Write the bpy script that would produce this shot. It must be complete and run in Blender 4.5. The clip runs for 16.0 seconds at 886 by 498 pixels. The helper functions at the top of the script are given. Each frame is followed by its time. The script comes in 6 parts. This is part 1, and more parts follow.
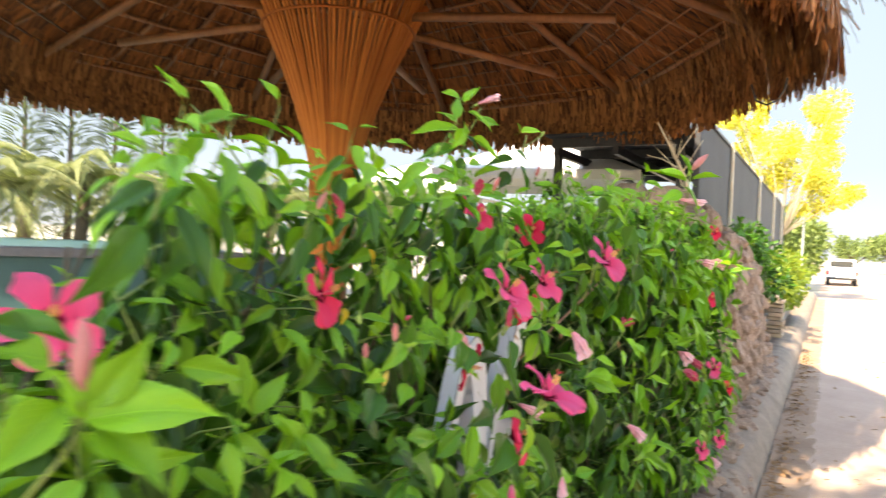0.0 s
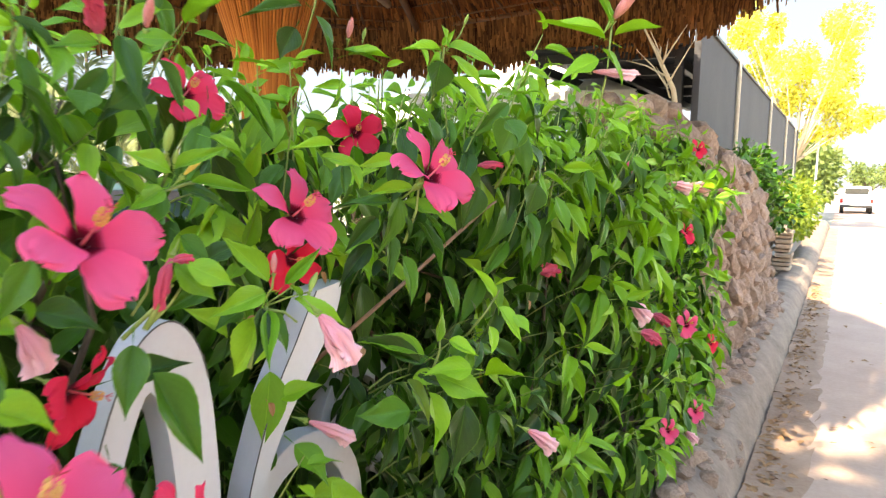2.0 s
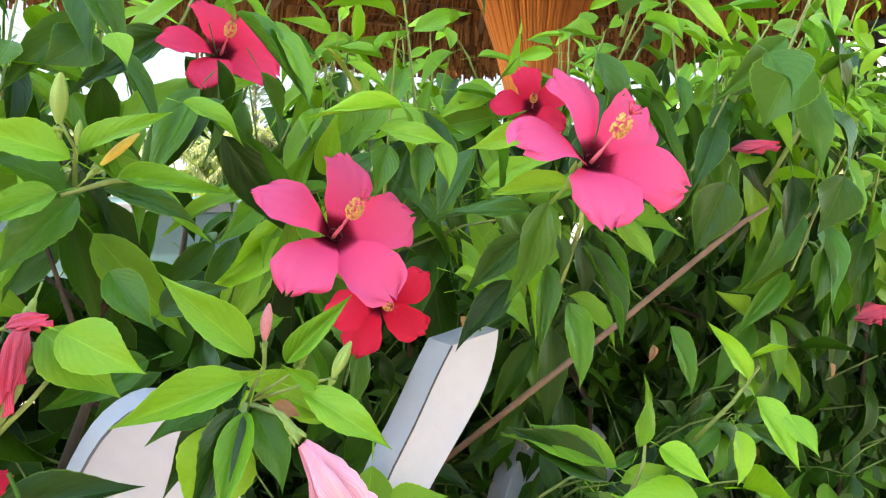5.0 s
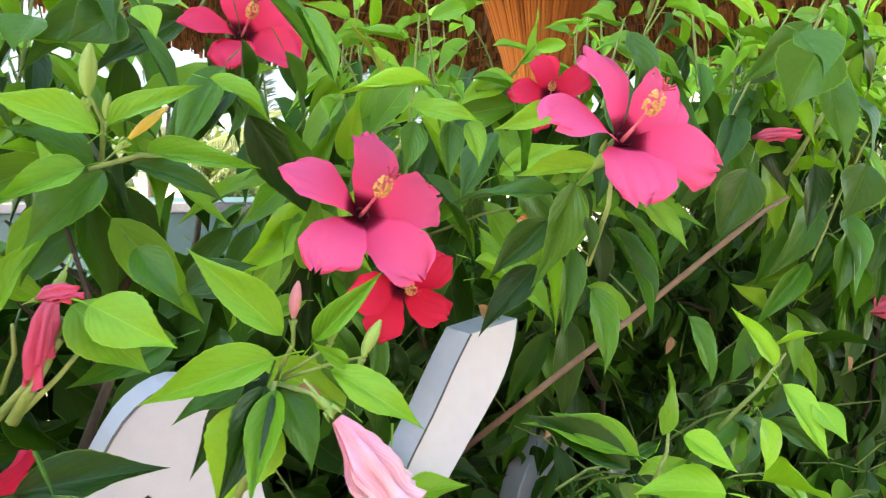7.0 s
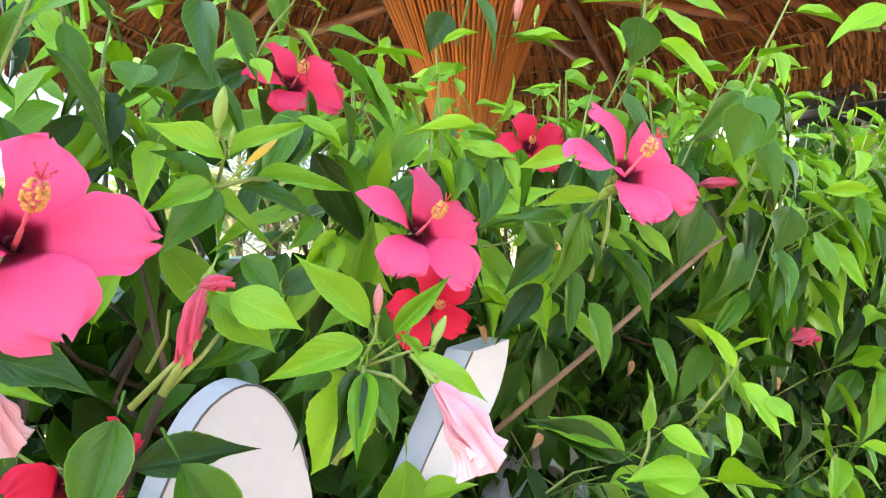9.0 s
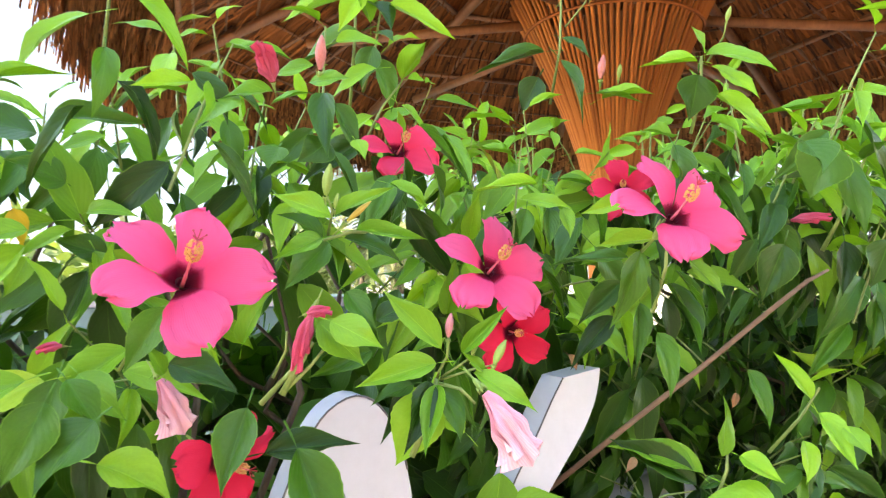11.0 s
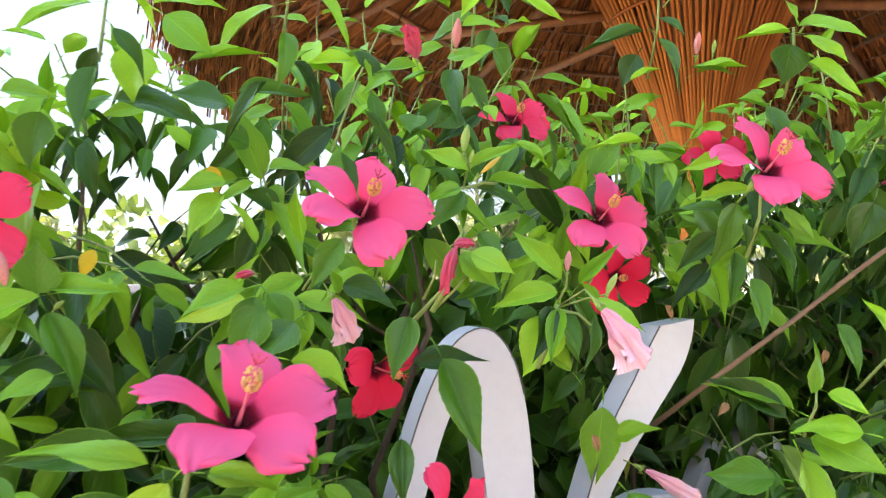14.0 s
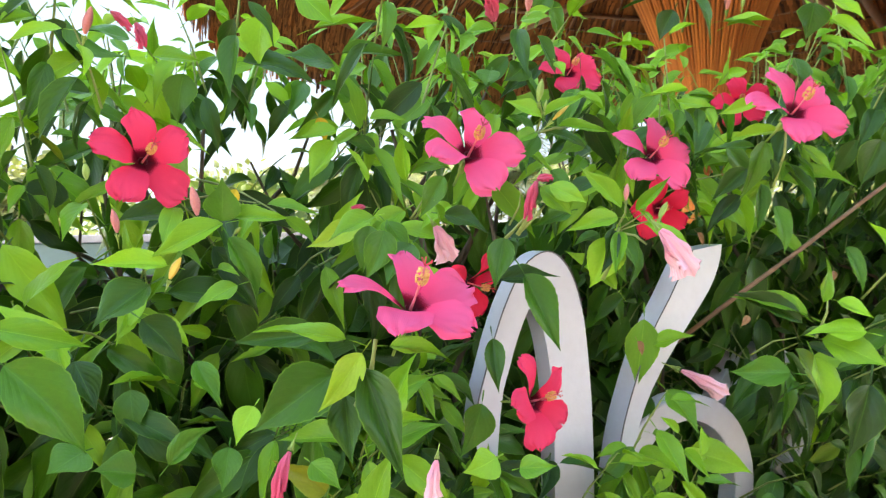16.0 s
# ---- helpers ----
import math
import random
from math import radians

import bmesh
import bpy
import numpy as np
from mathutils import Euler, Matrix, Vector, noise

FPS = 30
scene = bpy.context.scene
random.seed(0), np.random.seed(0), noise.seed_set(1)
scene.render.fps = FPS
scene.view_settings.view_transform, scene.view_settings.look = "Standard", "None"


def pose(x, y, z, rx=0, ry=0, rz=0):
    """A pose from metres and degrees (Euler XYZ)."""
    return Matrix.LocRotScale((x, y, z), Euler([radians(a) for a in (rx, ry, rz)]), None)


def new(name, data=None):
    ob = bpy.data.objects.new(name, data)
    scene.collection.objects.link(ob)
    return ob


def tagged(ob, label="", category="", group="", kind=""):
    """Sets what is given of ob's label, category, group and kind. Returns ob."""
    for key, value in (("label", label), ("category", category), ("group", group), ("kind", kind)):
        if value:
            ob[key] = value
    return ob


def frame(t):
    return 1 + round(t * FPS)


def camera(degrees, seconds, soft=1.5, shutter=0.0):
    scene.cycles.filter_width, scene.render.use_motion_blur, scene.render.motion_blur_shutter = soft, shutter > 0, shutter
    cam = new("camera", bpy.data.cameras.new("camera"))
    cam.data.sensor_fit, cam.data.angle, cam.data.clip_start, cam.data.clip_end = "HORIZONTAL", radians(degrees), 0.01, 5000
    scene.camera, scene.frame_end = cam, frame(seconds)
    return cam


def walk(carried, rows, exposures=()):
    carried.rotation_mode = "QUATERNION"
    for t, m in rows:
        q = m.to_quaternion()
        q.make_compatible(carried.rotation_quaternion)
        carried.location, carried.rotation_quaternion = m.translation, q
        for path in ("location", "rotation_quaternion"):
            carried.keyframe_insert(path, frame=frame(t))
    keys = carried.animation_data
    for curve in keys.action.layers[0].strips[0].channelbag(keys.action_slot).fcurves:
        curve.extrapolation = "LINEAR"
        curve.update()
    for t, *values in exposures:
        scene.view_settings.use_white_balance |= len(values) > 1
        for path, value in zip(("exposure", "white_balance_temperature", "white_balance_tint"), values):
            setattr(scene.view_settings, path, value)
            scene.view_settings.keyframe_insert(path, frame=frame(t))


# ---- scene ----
cam = camera(66.3, 16.0, 1.2, 0.5)
METRES, EYE, TILT, LEAN, TURN = 2.3, 1.6, -0.7, -2.6, 29.7
ROWS = [
    (0.0, 0.0, 0.0, 0.0, 0.0, 0.0, 0.0),
    (0.5, 0.043, 0.095, -0.0025, -4.72, -1.09, -1.76),
    (1.0, 0.1065, 0.193, -0.0163, -5.66, -3.5, -0.7),
    (1.5, 0.1709, 0.2761, -0.0099, -0.27, -3.87, -0.58),
    (2.0, 0.2054, 0.3626, -0.0218, 0.81, -5.32, 1.29),
    (2.5, 0.2005, 0.4351, -0.0209, 3.7, -5.1, 2.36),
    (3.0, 0.2001, 0.4807, -0.0239, 7.5, -6.04, 2.79),
    (3.5, 0.2171, 0.5222, -0.0215, 15.93, -5.74, 3.48),
    (6.0, 0.2401, 0.5749, -0.0324, 25.24, -3.71, 2.15),
    (6.5, 0.2365, 0.5732, -0.0332, 24.59, -3.74, 2.14),
    (7.0, 0.2303, 0.5695, -0.0356, 24.78, -3.63, 2.16),
    (7.5, 0.227, 0.5571, -0.0373, 25.49, -3.57, 2.21),
    (8.0, 0.2291, 0.5496, -0.0455, 24.93, -3.17, 2.52),
    (8.5, 0.2253, 0.5323, -0.0495, 21.51, -2.59, 2.27),
    (9.0, 0.2038, 0.5073, -0.05, 17.93, 1.27, 2.15),
    (11.5, 0.268, 0.4659, -0.0542, 32.84, 5.35, 2.2),
    (12.0, 0.2633, 0.4648, -0.0552, 32.37, 6.58, 1.96),
    (12.5, 0.2585, 0.4606, -0.0586, 32.6, 9.13, 2.03),
    (13.0, 0.2582, 0.4528, -0.0687, 33.88, 9.82, 1.82),
    (13.5, 0.2598, 0.4374, -0.0839, 36.42, 7.27, 1.68),
    (14.0, 0.2698, 0.4104, -0.0837, 37.53, 4.84, 1.48),
    (14.5, 0.2635, 0.3699, -0.0866, 34.57, 3.68, 1.64),
    (15.0, 0.2653, 0.3373, -0.0921, 34.6, 2.02, 2.1),
    (15.5, 0.2681, 0.3172, -0.0938, 35.28, 1.2, 2.07),
    (16.0, 0.2749, 0.3208, -0.0956, 37.65, 0.39, 2.4),
]
EXPOSURES = [(0.0, 2.88, 9600, 11), (1.2, 2.92, 9600, 12), (2.2, 3.17, 9500, 11), (3.0, 3.42, 9100, 11), (8.0, 3.42, 8800, 11), (9.0, 3.62, 8800, 11), (11.5, 3.52, 8800, 15), (13.0, 3.38, 8800, 15), (16.0, 3.33, 8900, 10)]
walk(cam, [(t, pose(0, 0, EYE, TILT, LEAN, TURN) @ pose(METRES * x, METRES * y, METRES * z, 90 + pitch, roll, yaw)) for t, x, y, z, yaw, pitch, roll in ROWS], EXPOSURES)

# ---------------------------------------------------------------- light
SUN_EL, SUN_AZ = 46.0, 192.0          # the sun stands behind the path's start
sun_dir = Vector((math.sin(radians(SUN_AZ)) * math.cos(radians(SUN_EL)), math.cos(radians(SUN_AZ)) * math.cos(radians(SUN_EL)), math.sin(radians(SUN_EL))))
world = bpy.data.worlds.new("sky")
scene.world = world
world.use_nodes = True
wn = world.node_tree.nodes
wl = world.node_tree.links
sky = wn.new("ShaderNodeTexSky")
sky.sky_type = "NISHITA"
sky.sun_disc = False
sky.sun_elevation = radians(SUN_EL)
sky.sun_rotation = radians(SUN_AZ)
sky.air_density, sky.dust_density, sky.ozone_density = 1.0, 0.3, 2.5
wl.new(sky.outputs[0], wn["Background"].inputs[0])
wn["Background"].inputs[1].default_value = 0.15
lamp = bpy.data.lights.new("sun", "SUN")
lamp.energy, lamp.angle, lamp.color = 2.5, radians(0.6), (1.0, 0.95, 0.86)
sun = new("sun", lamp)
sun.rotation_mode = "QUATERNION"
sun.rotation_quaternion = sun_dir.to_track_quat("Z", "Y")


# ---------------------------------------------------------------- materials
class Nodes:
    """A short way to write node materials."""

    def __init__(self, name, rough=0.6, metal=0.0, spec=0.5):
        self.m = bpy.data.materials.new(name)
        self.m.use_nodes = True
        self.t = self.m.node_tree
        self.b = self.t.nodes["Principled BSDF"]
        self.b.inputs["Roughness"].default_value = rough
        self.b.inputs["Metallic"].default_value = metal
        self.b.inputs["Specular IOR Level"].default_value = spec

    def n(self, kind, **kw):
        node = self.t.nodes.new(kind)
        for k, v in kw.items():
            node.inputs[k].default_value = v
        return node

    def l(self, a, b):
        self.t.links.new(a, b)

    def coords(self, scale=(1, 1, 1)):
        c = self.n("ShaderNodeTexCoord")
        mp = self.n("ShaderNodeMapping")
        mp.inputs["Scale"].default_value = scale
        self.l(c.outputs["Object"], mp.inputs[0])
        return mp.outputs[0]

    def noise(self, scale, detail=4.0, rough=0.55, stretch=(1, 1, 1)):
        t = self.n("ShaderNodeTexNoise", Scale=scale, Detail=detail, Roughness=rough)
        self.l(self.coords(stretch), t.inputs["Vector"])
        return t.outputs[0]

    def ramp(self, fac, *stops):
        r = self.n("ShaderNodeValToRGB")
        e = r.color_ramp.elements
        while len(e) < len(stops):
            e.new(0.5)
        for k, (p, c) in zip(e, stops):
            k.position, k.color = p, (*c, 1)
        self.l(fac, r.inputs[0])
        return r.outputs[0]

    def mix(self, fac, a, b, mode="MIX"):
        x = self.n("ShaderNodeMix")
        x.data_type, x.blend_type = "RGBA", mode
        for v, s in ((fac, x.inputs[0]), (a, x.inputs[6]), (b, x.inputs[7])):
            if isinstance(v, bpy.types.NodeSocket):
                self.l(v, s)
            elif isinstance(v, (int, float)):
                s.default_value = v
            else:
                s.default_value = (*v, 1)
        return x.outputs[2]

    def math(self, op, a, b=0.0):
        x = self.n("ShaderNodeMath")
        x.operation = op
        for v, s in ((a, x.inputs[0]), (b, x.inputs[1])):
            if isinstance(v, bpy.types.NodeSocket):
                self.l(v, s)
            else:
                s.default_value = v
        return x.outputs[0]

    def chance(self):
        """A random number for each object and for each loose piece of a mesh."""
        a = self.n("ShaderNodeObjectInfo").outputs["Random"]
        b = self.n("ShaderNodeNewGeometry").outputs["Random Per Island"]
        return self.math("FRACT", self.math("ADD", a, b))

    def bump(self, height, strength, dist=0.01):
        b = self.n("ShaderNodeBump", Strength=strength, Distance=dist)
        self.l(height, b.inputs["Height"])
        self.l(b.outputs[0], self.b.inputs["Normal"])
        return b.outputs[0]

    def color(self, c):
        self.l(c, self.b.inputs["Base Color"])
        return self.m


def plain(name, lo, hi, scale, rough=0.6, metal=0.0, bump=0.3, dist=0.01, stretch=(1, 1, 1), fine=None, spec=0.5):
    """Two-scale mottled surface between two colours."""
    k = Nodes(name, rough, metal, spec)
    a = k.noise(scale, 5.0, 0.6, stretch)
    f = k.noise(fine or scale * 7, 3.0, 0.6, stretch)
    s = k.math("ADD", k.math("MULTIPLY", a, 0.65), k.math("MULTIPLY", f, 0.35))
    c = k.ramp(s, (0.3, lo), (0.7, hi))
    ch = k.n("ShaderNodeObjectInfo").outputs["Random"]
    c = k.mix(k.math("MULTIPLY", ch, 0.35), c, k.mix(1.0, c, lo, "MULTIPLY"))
    k.bump(s, bump, dist)
    return k.color(c)


def leafy(name, young, old, yellow, gloss=0.32, trans=0.35, vein=0.5, spec=0.3):
    """Leaf blade: midrib and side veins from the blade's own coordinates, a colour for each leaf, light shining through."""
    k = Nodes(name, gloss, 0.0, spec)
    uv = k.n("ShaderNodeUVMap")
    sep = k.n("ShaderNodeSeparateXYZ")
    k.l(uv.outputs[0], sep.inputs[0])
    u, v = sep.outputs[0], sep.outputs[1]
    side = k.math("ABSOLUTE", k.math("SUBTRACT", v, 0.5))
    mid = k.math("LESS_THAN", side, 0.014)
    run = k.math("SUBTRACT", k.math("MULTIPLY", u, 7.0), k.math("MULTIPLY", side, 7.5))
    saw = k.math("ABSOLUTE", k.math("SUBTRACT", k.math("FRACT", run), 0.5))
    veins = k.math("MAXIMUM", mid, k.math("MULTIPLY", k.math("LESS_THAN", saw, 0.04), 0.3))
    ch = k.chance()
    c = k.ramp(ch, (0.0, old), (0.5, tuple(0.55 * a + 0.45 * b for a, b in zip(old, young))), (0.994, young), (1.0, yellow))
    blotch = k.noise(26.0, 4.0, 0.6)
    broad = k.noise(7.0, 3.0, 0.6)
    c = k.mix(k.math("MULTIPLY", blotch, 0.30), c, tuple(x * 0.55 for x in old))
    c = k.mix(k.math("MULTIPLY", broad, 0.30), c, tuple(0.55 * x + 0.45 * y for x, y in zip(young, old)))
    c = k.mix(k.math("MULTIPLY", veins, vein * 0.5), c, tuple(min(1, x * 1.5 + 0.02) for x in young))
    rim = k.math("MULTIPLY", k.math("GREATER_THAN", side, 0.474), vein)
    c = k.mix(rim, c, tuple(min(1, 0.5 * x + y) for x, y in zip(young, (0.13, 0.24, 0.03))))
    quilt = k.math("MULTIPLY", saw, 0.8)
    k.bump(k.math("ADD", k.math("SUBTRACT", k.math("MULTIPLY", blotch, 0.5), veins), quilt), 0.4 * vein + 0.1, 0.002)
    rough = k.math("ADD", k.math("MULTIPLY", blotch, 0.22), gloss - 0.10)
    k.l(rough, k.b.inputs["Roughness"])
    k.color(c)
    tr = k.n("ShaderNodeBsdfTranslucent")
    k.l(k.mix(1.0, c, (1.0, 1.1, 0.45), "MULTIPLY"), tr.inputs[0])
    ms = k.n("ShaderNodeMixShader")
    ms.inputs[0].default_value = trans
    k.l(k.b.outputs[0], ms.inputs[1])
    k.l(tr.outputs[0], ms.inputs[2])
    k.l(ms.outputs[0], k.t.nodes["Material Output"].inputs[0])
    return k.m


def petal_mat(name, throat, body, edge, trans=0.3, streak=0.05):
    k = Nodes(name, 0.6, 0.0, 0.12)
    uv = k.n("ShaderNodeUVMap")
    sep = k.n("ShaderNodeSeparateXYZ")
    k.l(uv.outputs[0], sep.inputs[0])
    u, v = sep.outputs[0], sep.outputs[1]
    w = k.n("ShaderNodeTexWave", Scale=9.0, Distortion=2.0, Detail=2.0)
    w.bands_direction = "Y"
    k.l(uv.outputs[0], w.inputs["Vector"])
    inner = k.math("SUBTRACT", u, k.math("MULTIPLY", w.outputs[1], 0.05))
    c = k.ramp(inner, (0.10, tuple(a * 0.3 for a in throat)), (0.165, throat), (0.225, body), (0.95, edge))
    ch = k.chance()
    c = k.mix(k.math("MULTIPLY", w.outputs[1], streak), c, tuple(x * 0.7 for x in body) if streak < 0.5 else throat)
    c = k.mix(k.math("MULTIPLY", ch, 0.07), c, throat)
    k.bump(k.math("ADD", w.outputs[1], k.noise(60.0)), 0.16, 0.003)
    k.color(c)
    tr = k.n("ShaderNodeBsdfTranslucent")
    k.l(c, tr.inputs[0])
    ms = k.n("ShaderNodeMixShader")
    ms.inputs[0].default_value = trans
    k.l(k.b.outputs[0], ms.inputs[1])
    k.l(tr.outputs[0], ms.inputs[2])
    k.l(ms.outputs[0], k.t.nodes["Material Output"].inputs[0])
    return k.m


def straw(name, lo, hi, stretch):
    k = Nodes(name, 0.75, 0.0, 0.2)
    a = k.noise(9.0, 4.0, 0.6, stretch)
    ch = k.chance()
    c = k.ramp(k.math("ADD", k.math("MULTIPLY", a, 0.45), k.math("MULTIPLY", ch, 0.55)), (0.2, lo), (0.8, hi))
    k.bump(a, 0.5, 0.01)
    return k.color(c)


# The near-black old tone carries part of the shade between the hedge leaves.
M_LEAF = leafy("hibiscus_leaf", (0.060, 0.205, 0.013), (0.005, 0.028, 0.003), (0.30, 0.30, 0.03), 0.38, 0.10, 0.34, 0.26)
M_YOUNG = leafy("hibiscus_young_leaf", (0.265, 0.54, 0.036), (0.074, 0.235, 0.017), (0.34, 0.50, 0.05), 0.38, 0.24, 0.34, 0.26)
M_BUSH = leafy("bush_leaf", (0.30, 0.36, 0.05), (0.10, 0.19, 0.03), (0.45, 0.42, 0.05), 0.45, 0.4, 0.2)
# Leaf green lightened to stand in for haze over the far trees.
M_TREE = leafy("hazed_tree_leaf", (0.22, 0.28, 0.085), (0.09, 0.14, 0.045), (0.2, 0.2, 0.05), 0.5, 0.3, 0.1)
M_DRY = leafy("dry_palm_leaf", (0.30, 0.31, 0.15), (0.13, 0.16, 0.07), (0.5, 0.42, 0.22), 0.6, 0.3, 0.1)
M_OLDLEAF = leafy("old_yellow_leaf", (0.62, 0.46, 0.03), (0.55, 0.36, 0.02), (0.5, 0.3, 0.03), 0.5, 0.25, 0.2)
M_YELLOW = leafy("yellow_blossom", (0.90, 0.74, 0.16), (0.50, 0.50, 0.10), (0.45, 0.5, 0.16), 0.6, 0.4, 0.05)
# Needle green is paled, with the distance haze mixed into the colour.
M_PINE = leafy("hazed_pine_needles", (0.20, 0.25, 0.17), (0.10, 0.14, 0.09), (0.2, 0.22, 0.12), 0.6, 0.2, 0.0)
M_PETAL = petal_mat("hibiscus_petal", (0.22, 0.001, 0.020), (0.98, 0.082, 0.235), (0.98, 0.15, 0.345), 0.5)
M_ROSE = petal_mat("rose_hibiscus_petal", (0.18, 0.001, 0.014), (0.90, 0.040, 0.115), (0.94, 0.070, 0.175), 0.42)
M_RED = petal_mat("red_hibiscus_petal", (0.22, 0.004, 0.02), (0.74, 0.016, 0.06), (0.80, 0.035, 0.10))
M_PINK = petal_mat("wilted_petal", (0.55, 0.06, 0.14), (0.84, 0.34, 0.44), (0.90, 0.60, 0.64), 0.25, 0.3)
M_CRIMSON = petal_mat("crimson_wilt", (0.3, 0.01, 0.05), (0.62, 0.16, 0.25), (0.74, 0.10, 0.18), 0.2, 0.5)
M_BUD = plain("bud_petal", (0.40, 0.11, 0.11), (0.66, 0.27, 0.25), 40.0, 0.6, stretch=(1, 0.2, 1))
M_STIGMA = plain("stigma_red", (0.5, 0.02, 0.04), (0.68, 0.05, 0.08), 90.0, 0.5)
M_THROAT = plain("flower_throat", (0.06, 0.002, 0.012), (0.14, 0.004, 0.025), 60.0, 0.6)
M_POLLEN = plain("pollen", (0.80, 0.36, 0.10), (0.9, 0.58, 0.22), 300.0, 0.8, bump=0.6)
M_COLUMN = plain("stamen_column", (0.72, 0.10, 0.16), (0.85, 0.22, 0.26), 90.0, 0.5)
M_CALYX = plain("calyx_green", (0.16, 0.28, 0.05), (0.30, 0.42, 0.09), 60.0, 0.5)
M_GOLD = plain("faded_bud", (0.58, 0.40, 0.05), (0.75, 0.56, 0.12), 60.0, 0.5)
M_STEM = plain("green_stem", (0.14, 0.22, 0.05), (0.28, 0.36, 0.10), 50.0, 0.55)
M_BARK = plain("woody_stem", (0.06, 0.042, 0.026), (0.15, 0.105, 0.068), 40.0, 0.85, bump=0.7, stretch=(1, 1, 0.25))
M_STICK = plain("brown_stick", (0.22, 0.13, 0.085), (0.36, 0.23, 0.15), 30.0, 0.75, bump=0.4)
M_DEAD = plain("dead_leaf", (0.22, 0.11, 0.05), (0.42, 0.24, 0.11), 40.0, 0.8)
M_WHITE = plain("white_painted_board", (0.51, 0.53, 0.57), (0.60, 0.62, 0.66), 6.0, 0.45, bump=0.12, fine=60.0)
M_SEAM = plain("grey_joint", (0.06, 0.06, 0.06), (0.14, 0.14, 0.14), 60.0, 0.8)
M_ROAD = plain("sandy_road", (0.40, 0.275, 0.215), (0.52, 0.385, 0.31), 1.6, 0.92, bump=0.35, fine=35.0, spec=0.2)
M_CURB = plain("kerb_concrete", (0.19, 0.145, 0.118), (0.40, 0.32, 0.265), 5.0, 0.9, bump=0.9, fine=45.0, spec=0.25)
M_SILT = plain("gutter_silt", (0.27, 0.175, 0.125), (0.46, 0.33, 0.25), 3.0, 0.95, bump=0.6, fine=40.0, spec=0.15)
M_SAND = plain("pale_ground", (0.34, 0.31, 0.265), (0.47, 0.44, 0.39), 0.8, 0.92, bump=0.3, fine=20.0, spec=0.2)
M_SOIL = plain("planter_soil", (0.04, 0.03, 0.022), (0.09, 0.068, 0.05), 12.0, 0.95, bump=0.8)
M_STONE = plain("rubble_stone", (0.17, 0.115, 0.088), (0.46, 0.335, 0.265), 9.0, 0.9, bump=0.7, fine=60.0, spec=0.25)
M_MORTAR = plain("wall_mortar", (0.17, 0.145, 0.12), (0.30, 0.26, 0.22), 10.0, 0.95, bump=0.8)
M_SLATE = plain("stacked_stone", (0.22, 0.165, 0.12), (0.47, 0.375, 0.29), 7.0, 0.9, bump=0.6, fine=50.0)
M_CLOTH = plain("grey_screen_wall", (0.045, 0.047, 0.054), (0.078, 0.081, 0.09), 1.2, 0.85, bump=0.2, fine=90.0)
M_ROPE = plain("pale_pole", (0.45, 0.38, 0.28), (0.6, 0.53, 0.42), 20.0, 0.8)
M_DARK = plain("dark_steel", (0.02, 0.02, 0.022), (0.05, 0.05, 0.052), 12.0, 0.5, 0.4)
M_CANVAS = plain("white_canvas", (0.7, 0.7, 0.69), (0.8, 0.8, 0.79), 3.0, 0.8, bump=0.1)
M_ROD = straw("bamboo_rod", (0.24, 0.068, 0.017), (0.50, 0.175, 0.046), (1, 1, 0.12))
M_BEAM = plain("bamboo_pole", (0.14, 0.048, 0.017), (0.33, 0.132, 0.046), 5.0, 0.55, bump=0.3, stretch=(1, 1, 0.2))
# Shade under the roof is partly put into this darker thatch tone.
M_THATCH = straw("palm_thatch_shaded", (0.028, 0.0075, 0.0022), (0.39, 0.122, 0.031), (1, 1, 0.15))
# Same palm, lighter: sky and bounce light on the rim is in the colour.
M_FRINGE = straw("palm_fringe_lit", (0.075, 0.025, 0.008), (0.52, 0.215, 0.076), (1, 1, 0.15))
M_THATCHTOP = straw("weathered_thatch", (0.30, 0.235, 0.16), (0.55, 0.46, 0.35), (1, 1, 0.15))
M_POOL = plain("turquoise_plaster", (0.03, 0.09, 0.105), (0.05, 0.125, 0.14), 2.0, 0.4)
M_COPING = plain("grey_coping", (0.10, 0.11, 0.14), (0.17, 0.18, 0.22), 5.0, 0.8)
M_RUSTRAIL = plain("brown_rail", (0.05, 0.032, 0.022), (0.11, 0.07, 0.05), 12.0, 0.7)
M_CARPAINT = plain("white_car_paint", (0.72, 0.72, 0.72), (0.8, 0.8, 0.8), 1.0, 0.25, bump=0.0)
M_GLASSDARK = plain("dark_window_glass", (0.02, 0.024, 0.028), (0.04, 0.045, 0.05), 2.0, 0.08, bump=0.0)
M_TYRE = plain("tyre_rubber", (0.015, 0.015, 0.015), (0.03, 0.03, 0.03), 30.0, 0.8)
M_LAMPRED = plain("red_lens", (0.4, 0.02, 0.02), (0.5, 0.03, 0.03), 10.0, 0.2)
M_BLUE = plain("pale_blue_plastic", (0.20, 0.45, 0.62), (0.30, 0.58, 0.74), 10.0, 0.35)


# ---------------------------------------------------------------- mesh helpers
def mesh_object(name, me, mat, parent=None, label=""):
    ob = new(name, me)
    for m in (mat if isinstance(mat, (list, tuple)) else [mat]):
        if not any(s == m for s in me.materials):
            me.materials.append(m)
    if parent is not None:
        ob.parent = parent
    if label:
        ob["label"] = label
    return ob


def part(name, bm, mat, parent=None, label="", smooth=False):
    me = bpy.data.meshes.new(name)
    for f in bm.faces:
        f.smooth = smooth
    bm.to_mesh(me)
    bm.free()
    return mesh_object(name, me, mat, parent, label)


